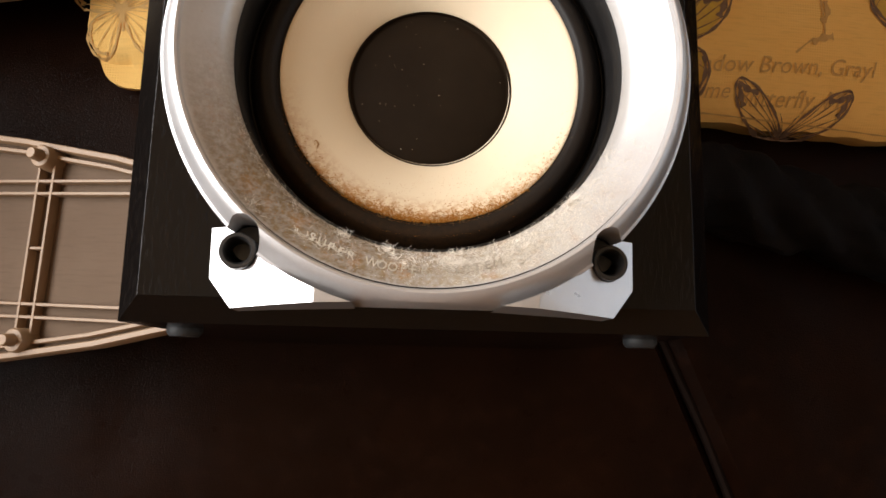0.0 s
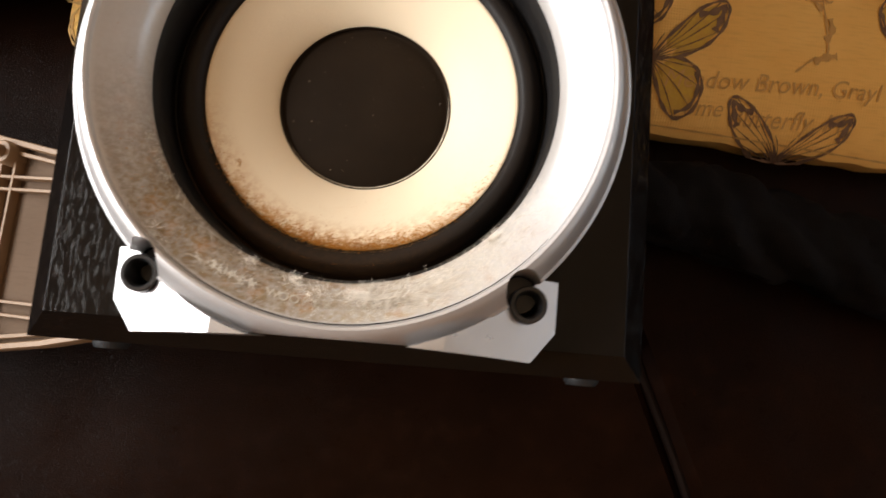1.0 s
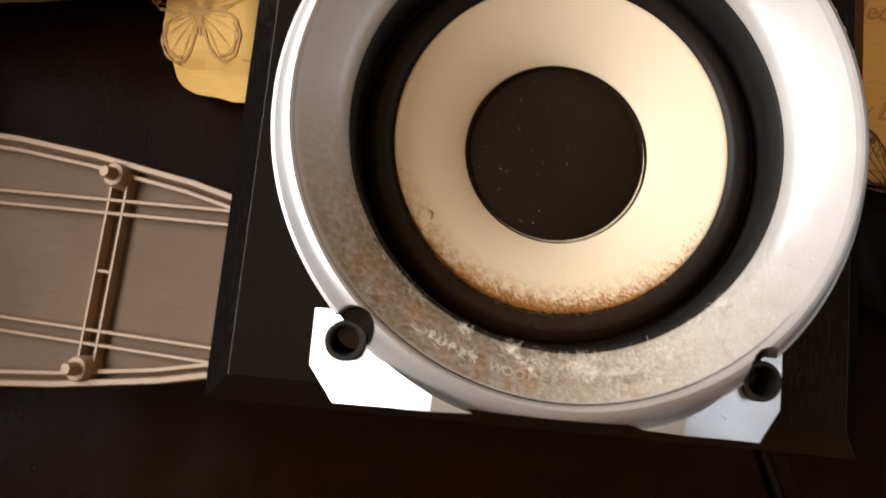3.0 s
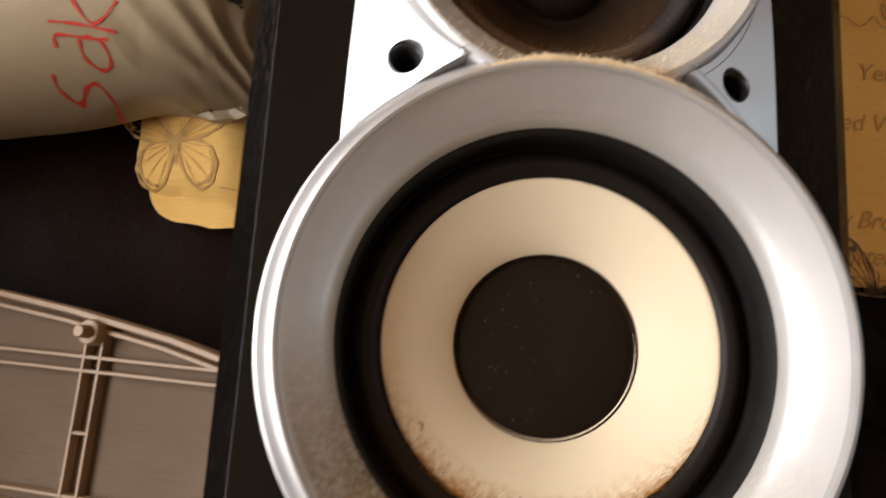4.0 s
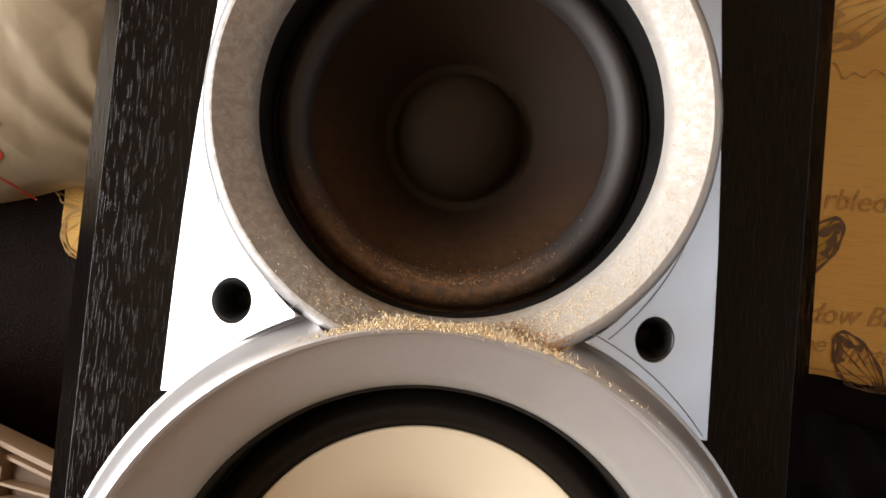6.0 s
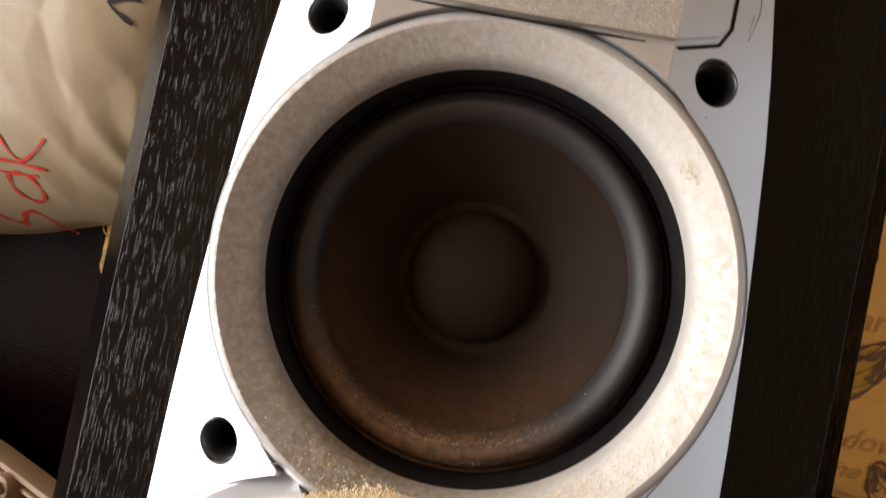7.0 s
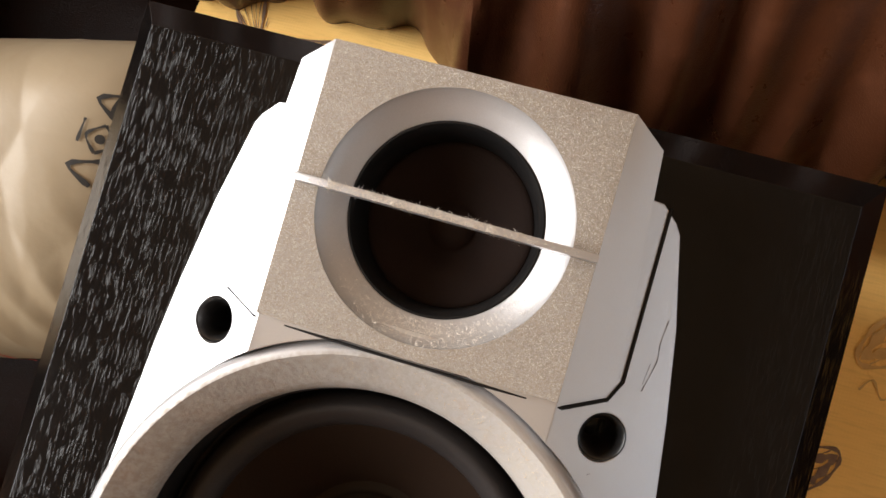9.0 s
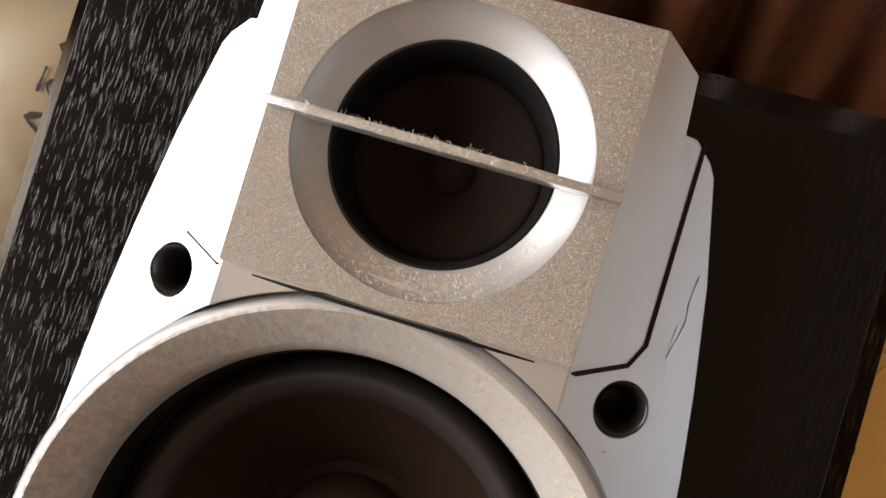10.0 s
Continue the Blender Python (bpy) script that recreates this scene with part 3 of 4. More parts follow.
def loudspeaker():
    s = thing("loudspeaker", "dusty black wooden loudspeaker with silver fascia, lying on its back", "loudspeaker")
    # cabinet with a chamfered front
    hw, y0, y1, ch = 0.1275, 0.0115, 0.4535, 0.0105
    bm = bmesh.new()
    levels = [(0.0, BACK), (0.0, BAFFLE - ch), (ch, BAFFLE)]
    rings = [[bm.verts.new(c) for c in ((-hw + d, y0 + d, z), (hw - d, y0 + d, z), (hw - d, y1 - d, z), (-hw + d, y1 - d, z))] for d, z in levels]
    for a, b in zip(rings, rings[1:]):
        for i in range(4):
            bm.faces.new((a[i], a[(i + 1) % 4], b[(i + 1) % 4], b[i]))
    bm.faces.new(rings[0])
    bm.faces.new(rings[-1])
    cab = part("cabinet", bm, ASH, s, "black wood-grain cabinet with chamfered edges")
    cut(cab, [cyl_bm(0, WY, 0.083, 0.66, 0.80, 96), cyl_bm(0, MY, 0.066, 0.67, 0.80, 96), cyl_bm(0, TY, 0.034, 0.69, 0.80, 64)])
    bevelled(cab, 0.0020, 3)
    # fascia plates
    lower = [(0.0, 0.0195), (0.030, 0.0188), (0.060, 0.0175), (0.0765, 0.0165), (0.0865, 0.0285), (0.0868, 0.0490), (0.0, 0.0500)]
    up = [(0.0, 0.205), (0.0868, 0.1955), (0.0862, 0.233), (0.0855, 0.255), (0.0838, 0.285), (0.0812, 0.315), (0.0782, 0.345), (0.0752, 0.366), (0.0705, 0.392), (0.0640, 0.4175), (0.0620, 0.4205), (0.0570, 0.4245), (0.0, 0.4245)]
    hi = part("upper_fascia", fascia_bm(up), SILVER, s, "silver upper fascia with scratches")
    holes = [(0.0640, 0.2265), (0.0575, 0.3582)]
    for sx in (-1, 1):
        lo = part("lower_fascia", fascia_bm(lower), SILVER, s, "silver lower corner fascia")
        cut(lo, [box_bm(-0.2 if sx > 0 else 0.0, 0.0 if sx > 0 else 0.2, -0.1, 0.2, 0.70, 0.80), cyl_bm(0, WY, 0.1085, 0.70, 0.80, 160), cyl_bm(sx * 0.0738, 0.0385, 0.0074, 0.70, 0.80, 48)])
        bevelled(lo, 0.0007)
    cut(hi, [cyl_bm(0, WY, 0.1090, 0.70, 0.80, 160), cyl_bm(0, MY, 0.0769, 0.70, 0.80, 128), box_bm(-0.038, 0.038, 0.372, 0.4400, 0.70, 0.80)]
        + [cyl_bm(sx * x, y, 0.0068, 0.70, 0.80, 48) for x, y in holes for sx in (-1, 1)])
    bevelled(hi, 0.0007)
    for x, y in holes:
        for sx in (-1, 1):
            z = RIDGE - (x - FOLD) * SLOPE
            prof = [(0.0069, z - 0.0060), (0.0069, z - 0.0026), (0.0064, z - 0.0022), (0.0058, z - 0.0026), (0.0046, z - 0.0060), (0.0040, z - 0.0075), (0.0040, BAFFLE - 0.004), (0, BAFFLE - 0.004)]
            part("peg_socket", lathe_bm(prof, sx * x, y, 40), SOCKET, s, "black round grille socket")
    for sx in (-1, 1):
        z = 0.7530
        prof = [(0.0072, BAFFLE - 0.003), (0.0072, z - 0.0006), (0.0067, z), (0.0056, z), (0.0048, z - 0.0012), (0.0044, BAFFLE), (0, BAFFLE)]
        part("peg_socket", lathe_bm(prof, sx * 0.0738, 0.0385, 40), SOCKET, s, "black raised grille socket tube")
    # woofer
    wr = part("woofer_ring", lathe_bm(WOOFER_RING, 0, WY, 192, True), SILVER_WOOFER, s, "silver woofer ring caked with grey and brown dust")
    cut(wr, [lathe_bm([(0, 0.7405), (0.0078, 0.7405), (0.0078, 0.80), (0, 0.80)], sx * 0.0712, 0.0428, 48) for sx in (-1, 1)])
    cut(wr, [sector_bm(0, WY, 0.1017, 0.1150, 18.6, 23.6, 0.70, 0.80), box_bm(-0.2, 0.2, -0.1, 0.0196, 0.70, 0.80)])
    for sx in (-1, 1):
        part("socket_notch", lathe_bm([(0.0, 0.7412), (0.0072, 0.7412), (0.0076, 0.7424)], sx * 0.0712, 0.0428, 40), SOCKET, s)
    arc = [radians(-142 + 4 * k) for k in range(27)]
    part("joint", tube_bm([(0.0988 * math.cos(a), WY + 0.0988 * math.sin(a), 0.7632) for a in arc], [0.00005 + 0.00023 * math.sin(math.pi * k / 26) for k in range(27)], 6), DARK, s, "dark groove at the edge of the woofer ring")
    part("woofer_gasket", lathe_bm([(0.0822, 0.7462), (0.0808, 0.7440), (0.0802, 0.7380), (0.0800, 0.7200), (0.0788, 0.7180)], 0, WY, 160), DARK, s, "black gasket inside the woofer ring")
    roll = curve_profile([(0.0800, 0.7260), (0.0790, 0.7262), (0.0772, 0.7300), (0.0735, 0.7335), (0.0695, 0.7332), (0.0672, 0.7310), (0.0655, 0.7302)], 5)
    part("woofer_surround", lathe_bm(roll, 0, WY, 160), RUBBER, s, "black rubber surround with rusty dust")
    cone = curve_profile(WOOFER_CONE, 4)
    part("woofer_cone", lathe_bm(cone, 0.0008, WY, 160), CREAM, s, "cream paper woofer cone, dusty at its rim")
    cap = [(0.0379, 0.7180), (0.0376, 0.7186), (0.0371, 0.7185), (0.0369, 0.7170), (0.0360, 0.7168)] + curve_profile([(0.0355, 0.7169), (0.0310, 0.7184), (0.0210, 0.7206), (0.0100, 0.7217), (0.0, 0.7220)], 4)
    part("woofer_dust_cap", lathe_bm(cap, 0.0010, WY - 0.0005, 128), CAP, s, "dark domed dust cap with pale specks")
    # lettering round the foot of the ring
    words = "SUPER WOOFER SYSTEM"
    for i, ch_ in enumerate(words):
        if ch_ == " ":
            continue
        a = radians(-119.0 + 2.56 * i)
        cu = bpy.data.curves.new("letter", "FONT")
        cu.body, cu.size, cu.align_x, cu.extrude = ch_, 0.0050, "CENTER", 0.00008
        tmp = new("letter", cu)
        bpy.context.view_layer.update()
        me = bpy.data.meshes.new_from_object(tmp.evaluated_get(bpy.context.evaluated_depsgraph_get()))
        bpy.data.objects.remove(tmp)
        me.materials.append(LETTER)
        ob = new("letter", me)
        ob.parent = wr
        r = 0.0930
        ob.matrix_world = Matrix.Translation((r * math.cos(a), WY + r * math.sin(a), 0.75965)) @ Matrix.Rotation(a + math.pi / 2, 4, "Z") @ Matrix.Rotation(radians(33), 4, "X")
    # midrange
    mr = part("midrange_ring", lathe_bm(MID_RING, 0, MY, 160, True), SILVER_MID, s, "silver midrange ring with golden dust at its foot")
    cut(mr, [cyl_bm(0, WY, 0.1016, 0.70, 0.80, 192)])
    roll = curve_profile([(0.0630, 0.7380), (0.0618, 0.7340), (0.0602, 0.7350), (0.0585, 0.7398), (0.0545, 0.7425), (0.0503, 0.7398), (0.0482, 0.7350)], 5)
    part("midrange_surround", lathe_bm(roll, 0, MY, 160), MID_ROLL, s, "dark grey foam surround, dusty below")
    part("midrange_gasket", lathe_bm([(0.0626, 0.7520), (0.0616, 0.7500), (0.0612, 0.7420), (0.0620, 0.7330)], 0, MY, 160), DARK, s, "black gasket inside the midrange ring")
    cone = curve_profile([(0.0490, 0.7358), (0.0478, 0.7360), (0.0400, 0.7300), (0.0310, 0.7222), (0.0262, 0.7165), (0.0240, 0.7150)], 4)
    part("midrange_cone", lathe_bm(cone, 0, MY, 160), MID_CONE, s, "brown-black paper midrange cone")
    cap = curve_profile([(0.0262, 0.7165), (0.0232, 0.7162), (0.0222, 0.7178), (0.0195, 0.7212), (0.0135, 0.7246), (0.0070, 0.7262), (0.0, 0.7267)], 4)
    part("midrange_dust_cap", lathe_bm(cap, 0, MY, 96), CAP, s, "dark domed midrange dust cap")
    # tweeter
    tw = [(0.0, 0.3645), (0.0420, 0.3650), (0.0435, 0.3655), (0.0545, 0.3700), (0.0572, 0.3735), (0.0522, 0.4375), (0.0425, 0.4440), (0.0, 0.4440)]
    plate = part("tweeter_plate", fascia_bm(tw, 0.0024, BAFFLE), SILVER_TW, s, "faceted silver tweeter plate sprinkled with dust")
    top = RIDGE + 0.0024
    horn = [(0.0, BAFFLE - 0.02), (0.0276, BAFFLE - 0.02), (0.0276, top - 0.0068), (0.0280, top - 0.0061), (0.0318, top - 0.0036), (0.0349, top - 0.0010), (0.0357, top + 0.0003), (0.0356, top + 0.01), (0.0, top + 0.01)]
    cut(plate, [lathe_bm(horn, 0, TY, 128), box_bm(-0.2, 0.2, 0.4245, 0.60, 0.70, 0.7345)])
    bevelled(plate, 0.0006)
    rim = [(0.0279, top - 0.0064), (0.0272, top - 0.0063), (0.0262, top - 0.0078), (0.0255, top - 0.0140), (0.0250, top - 0.0240)]
    part("tweeter_rim", lathe_bm(rim, 0, TY, 96), DARK, s, "black tweeter rim")
    cone = curve_profile([(0.0258, top - 0.0222), (0.0235, top - 0.0212), (0.0150, top - 0.0250), (0.0085, top - 0.0285), (0.0065, top - 0.0278), (0.0040, top - 0.0268), (0.0, top - 0.0264)], 4)
    part("tweeter_cone", lathe_bm(cone, 0, TY, 96), TWEETER, s, "dark brown tweeter cone")
    blade = box_bm(-0.0425, 0.0425, TY - 0.0011, TY + 0.0011, top - 0.0030, top + 0.0036, 0.0003)
    part("tweeter_bar", blade, SILVER, s, "thin silver bar across the tweeter, furred with dust")
    def groove(pts, width):
        bm = tube_bm([(x, y, RIDGE - max(0, abs(x) - FOLD) * SLOPE + 0.0001) for x, y in pts], width, 6)
        part("joint", bm, DARK, s, "dark joint and step shadow line round the tweeter plate")
    groove([(0.0592, 0.4240), (0.0590, 0.3742), (0.0560, 0.3686), (0.0440, 0.3636)], 0.0006)
    # Left joint drawn short and thin, as if glare washed it out.
    groove([(-0.0440, 0.3636), (-0.0560, 0.3684)], 0.00028)
    # Black line along the foot doubles as shadow under the raised plate.
    groove([(-0.0440, 0.3636), (-0.0200, 0.3634), (0.0, 0.3634), (0.0200, 0.3634), (0.0440, 0.3636)], 0.00042)
    for cy, rad, a0, a1 in ((WY, 0.1122, 41, 68), (WY, 0.1122, 112, 139), (MY, 0.0798, 186, 233), (MY, 0.0798, 307, 354)):
        pts = [(rad * math.cos(radians(a0 + (a1 - a0) * k / 30)), cy + rad * math.sin(radians(a0 + (a1 - a0) * k / 30))) for k in range(31)]
        bm = tube_bm([(x, y, RIDGE - max(0, abs(x) - FOLD) * SLOPE) for x, y in pts], 0.00018, 6)
        part("joint", bm, SCUFF, s, "fine moulded line round a ring")
    for x in (-0.114, 0.114):
        part("foot", lathe_bm([(0, 0), (0.0085, 0), (0.0085, 0.002), (0.007, 0.004), (0, 0.0042)], 0, 0, 32), FOOT, s, "dull grey round rubber foot").matrix_world = pose(x, y0, 0.672, 90, 0, 0)
    return s


# ---- moulded grille leaning on the cabinet's side, its back turned up ----
GR = Matrix.Translation((-0.254, 0.064, 0.568)) @ Matrix.Rotation(radians(-17), 4, "Y") @ Matrix.Rotation(radians(-2.0), 4, "Z")


def grille():
    g = thing("speaker_grille", "taupe plastic speaker grille, back side up, leaning on the cabinet", "speaker grille")
    half = [(0.1305, 0.0), (0.1305, 0.038), (0.122, 0.0445), (0.070, 0.0570), (0.0, 0.0690), (-0.06, 0.0765), (-0.16, 0.0830), (-0.30, 0.084)]
    ring = [(x, -y) for x, y in reversed(half) if y > 0] + [(x, y) for x, y in half]
    ring = [p for i, p in enumerate(ring) if i == 0 or p != ring[i - 1]]

    def wall(path, w, z0, z1, closed):
        bm = bmesh.new()
        n = len(path)
        sec = []
        for i, (x, y) in enumerate(path):
            a = Vector(path[(i - 1) % n] if closed or i else path[i])
            b = Vector(path[(i + 1) % n] if closed or i < n - 1 else path[i])
            d = (b - a).normalized()
            nrm = Vector((-d.y, d.x))
            sec.append([bm.verts.new((x + nrm.x * o, y + nrm.y * o, z)) for o, z in ((-w, z0), (w, z0), (w, z1 - 0.0008), (w * 0.7, z1), (-w * 0.7, z1), (-w, z1 - 0.0008))])
        for i in range(n if closed else n - 1):
            a, b = sec[i], sec[(i + 1) % n]
            for k in range(6):
                bm.faces.new((a[k], a[(k + 1) % 6], b[(k + 1) % 6], b[k]))
        if not closed:
            bm.faces.new(sec[0])
            bm.faces.new(sec[-1])
        return bm
    bm = bmesh.new()
    v0 = [bm.verts.new((x, y, -0.010)) for x, y in ring]
    v1 = [bm.verts.new((x * 0.995, y * 0.99, -0.004)) for x, y in ring]
    bm.faces.new(v0)
    bm.faces.new(v1)
    for i in range(len(ring)):
        j = (i + 1) % len(ring)
        bm.faces.new((v0[i], v0[j], v1[j], v1[i]))
    part("panel", bm, GRILLE_CLOTH, g, "grey-brown cloth-backed panel", smooth=False)
    part("rim", wall(ring, 0.0020, -0.010, 0.0045, True), GRILLE, g)
    inner = [(x * 0.96 - 0.002, y * 0.91) for x, y in ring]
    part("rim", wall(inner, 0.0014, -0.006, 0.0030, True), GRILLE, g)
    for y in (0.0430, 0.0350, -0.0430, -0.0350):
        part("rib", wall([(-0.295, y), (0.121, y)], 0.0011, -0.006, 0.0025, False), GRILLE, g)
    for x in (0.0135, 0.0245, -0.132, -0.143):
        part("rib", wall([(x, -0.066), (x, 0.066)], 0.0011, -0.006, 0.0027, False), GRILLE, g)
    part("rib", wall([(0.0135, 0.0), (0.0245, 0.0)], 0.0010, -0.006, 0.002, False), GRILLE, g)
    for x in (0.019, -0.137):
        for sy in (-1, 1):
            prof = [(0.0, -0.006), (0.0080, -0.006), (0.0074, 0.0085), (0.0066, 0.0095), (0.0040, 0.0098), (0.0036, 0.0165), (0.0030, 0.0172), (0, 0.0174)]
            part("peg", lathe_bm(prof, x, sy * 0.0575, 28), GRILLE, g, "moulded round fixing peg")
    g.matrix_world = GR
    return g


# ---- plastic bag lying on the cushion ----
BAG_C = Vector((-0.330, 0.376))


def bag_top(x, y):
    u, v = (x - BAG_C.x) / 0.178, (y - BAG_C.y - 0.22 * (max(x, -0.36) + 0.22)) / 0.103
    f = max(0.0, 1 - abs(u) ** 3.2) ** 0.5 * max(0.0, 1 - abs(v) ** 3.2) ** 0.5
    dx, dy = x + 0.150, y - 0.262
    reach, turn = math.hypot(dx, dy), math.atan2(dy, dx)
    fan = turn * 3.4 + 1.6 * noise.noise((x * 9, y * 9, 2.0)) + 0.5 * noise.noise((x * 30, y * 30, 7.0))
    fold = abs((fan % 1.0) * 2 - 1) ** 1.3 * math.exp(-(reach / 0.070) ** 2) * min(1.0, reach / 0.03)
    n = noise.noise((x * 8, y * 7, 0.5)) * 0.008 + 0.012 * (fold - 0.4 * math.exp(-(reach / 0.070) ** 2))
    cells = noise.voronoi((x * 13 + y * 4, y * 12 - x * 5, 1.0))[0]
    n += 0.0042 * (cells[1] - cells[0]) - 0.0012
    return 0.530 + f * (0.090 + n) + 0.4 * n * (1 - f)


def bag():
    b = thing("plastic_bag", "creased cream plastic bag with red marker writing, on the cushion", "bag")
    bm = bmesh.new()
    nx, ny = 260, 170
    top, bot = [], []
    for j in range(ny + 1):
        a, c = [], []
        for i in range(nx + 1):
            u, v = -1 + 2 * i / nx, -1 + 2 * j / ny
            w = 0.012 * noise.noise((u * 3, v * 3, 5.0))
            x = BAG_C.x + u * 0.178 + w * (1 if u < 0.8 else 0)
            y = BAG_C.y + v * 0.103 + w + 0.22 * (max(x, -0.36) + 0.22)
            a.append(bm.verts.new((x, y, bag_top(x, y))))
            edge = i in (0, nx) or j in (0, ny)
            c.append(a[-1] if edge else bm.verts.new((x, y, 0.520 - 0.02 * (1 - u * u) * (1 - v * v))))
        top.append(a)
        bot.append(c)
    for g in (top, bot):
        for r, s in zip(g, g[1:]):
            for i in range(nx):
                bm.faces.new((r[i], r[i + 1], s[i + 1], s[i]))
    part("film", bm, BAGM, b)
    return b


room()
sofa()
PILLOW = pillow()
SPEAKER = loudspeaker()
grille()
BAG = bag()


# ---- rolled dark cloth beside the cushion ----
def cloth_roll():
    c = thing("cloth_roll", "rolled navy cloth with a charcoal cuff on the sofa seat", "cloth")

    def sleeve(k0, k1, swell):
        bm = bmesh.new()
        rings = []
        n = 48
        for k in range(k0 * 4, k1 * 4 + 1):
            q = k / 4
            ax, ay = 0.135 + 0.02 * q, 0.155 - 0.0022 * q - 0.00012 * q * q
            end = min(1.0, 0.45 + 0.55 * (k - k0 * 4) / 5, 0.45 + 0.55 * (k1 * 4 - k) / 5)
            ring = []
            for i in range(n):
                a = 2 * math.pi * i / n
                fold = noise.noise((q * 0.55 + math.cos(a), math.sin(a) * 1.4, q * 0.25)) + 0.5 * abs(noise.noise((q * 1.3, math.sin(a) * 2.2, math.cos(a) * 2.2)))
                rad = (0.0285 + swell + 0.011 * fold) * end
                z = SEAT + 0.024 + rad * 0.95 * math.sin(a)
                ring.append(bm.verts.new((ax + 0.004 * fold, ay + rad * 1.12 * math.cos(a), max(z, SEAT + 0.0012))))
            rings.append(ring)
        for u, v in zip(rings, rings[1:]):
            for i in range(n):
                bm.faces.new((u[i], u[(i + 1) % n], v[(i + 1) % n], v[i]))
        bm.faces.new(rings[0])
        bm.faces.new(rings[-1])
        return bm
    part("roll", sleeve(0, 26, 0.0), NAVY, c)
    part("cuff", sleeve(8, 10, 0.0022), NAVY_BAND, c, "charcoal cuff band")
    return c


cloth_roll()


# ---- prints on the cushion and the bag ----
def glyphs(text, size, shear=0.25):
    cu = bpy.data.curves.new("text", "FONT")
    cu.body, cu.size, cu.shear, cu.resolution_u = text, size, shear, 3
    tmp = new("text", cu)
    bpy.context.view_layer.update()
    me = bpy.data.meshes.new_from_object(tmp.evaluated_get(bpy.context.evaluated_depsgraph_get()))
    bpy.data.objects.remove(tmp)
    bpy.data.curves.remove(cu)
    return me


def laid(me, place, turn, surface, lift):
    """Lays a flat mesh on a soft surface."""
    c, s_ = math.cos(turn), math.sin(turn)
    for v in me.vertices:
        x, y = place[0] + v.co.x * c - v.co.y * s_, place[1] + v.co.x * s_ + v.co.y * c
        v.co = (x, y, surface(x, y) + lift)
    return me


def written(words, x, y, size, material, parent):
    me = laid(glyphs(words, size), (x, y), PIL_A + radians(5), pillow_top, 0.0007)
    me.materials.append(material)
    ob = new("print_line", me)
    ob.parent = parent
    return tagged(ob, "faded handwritten print")


def outline(points, width, n=4):
    """A flat stroke along points, with its width, cut fine enough to drape."""
    fine = []
    p = [points[0]] + list(points) + [points[-1]]
    for a, b, c, d in zip(p, p[1:], p[2:], p[3:]):
        for k in range(n):
            t = k / n
            fine.append(Vector([0.5 * (2 * b[i] + (c[i] - a[i]) * t + (2 * a[i] - 5 * b[i] + 4 * c[i] - d[i]) * t * t + (3 * b[i] - a[i] - 3 * c[i] + d[i]) * t ** 3) for i in range(2)]))
    fine.append(Vector(points[-1]))
    verts, faces = [], []
    for i, q in enumerate(fine):
        d = fine[min(i + 1, len(fine) - 1)] - fine[max(i - 1, 0)]
        nrm = Vector((-d.y, d.x)).normalized() if d.length > 1e-9 else Vector((0, 1))
        w = width * (0.75 + 0.35 * math.sin(i * 1.7))
        verts += [(*(q + nrm * w), 0), (*(q - nrm * w), 0)]
        if i:
            k = 2 * i
            faces.append((k - 2, k - 1, k + 1, k))
    return verts, faces


def strokes(name, lines, place, turn, surface, lift, material, parent, label="", fill=()):
    verts, faces = [], []
    for pts, w in lines:
        v, f = outline(pts, w)
        faces += [tuple(i + len(verts) for i in q) for q in f]
        verts += v
    for ring in fill:
        base = len(verts)
        cx, cy = sum(p[0] for p in ring) / len(ring), sum(p[1] for p in ring) / len(ring)
        verts += [(cx, cy, 0)] + [(x * 0.5 + cx * 0.5, y * 0.5 + cy * 0.5, 0) for x, y in ring] + [(x, y, 0) for x, y in ring]
        n = len(ring)
        for i in range(n):
            j = (i + 1) % n
            faces += [(base, base + 1 + i, base + 1 + j), (base + 1 + i, base + 1 + n + i, base + 1 + n + j, base + 1 + j)]
    me = bpy.data.meshes.new(name)
    me.from_pydata(verts, [], faces)
    laid(me, place, turn, surface, lift)
    me.materials.append(material)
    ob = new(name, me)
    ob.parent = parent
    return tagged(ob, label) if label else ob


FORE = [(0.0, 0.02), (0.25, 0.30), (0.62, 0.62), (0.92, 0.74), (1.0, 0.62), (0.90, 0.36), (0.66, 0.14), (0.34, 0.02), (0.0, 0.0)]
HIND = [(0.02, 0.0), (0.36, 0.00), (0.58, -0.12), (0.66, -0.36), (0.56, -0.62), (0.34, -0.70), (0.16, -0.52), (0.05, -0.22), (0.0, -0.02)]


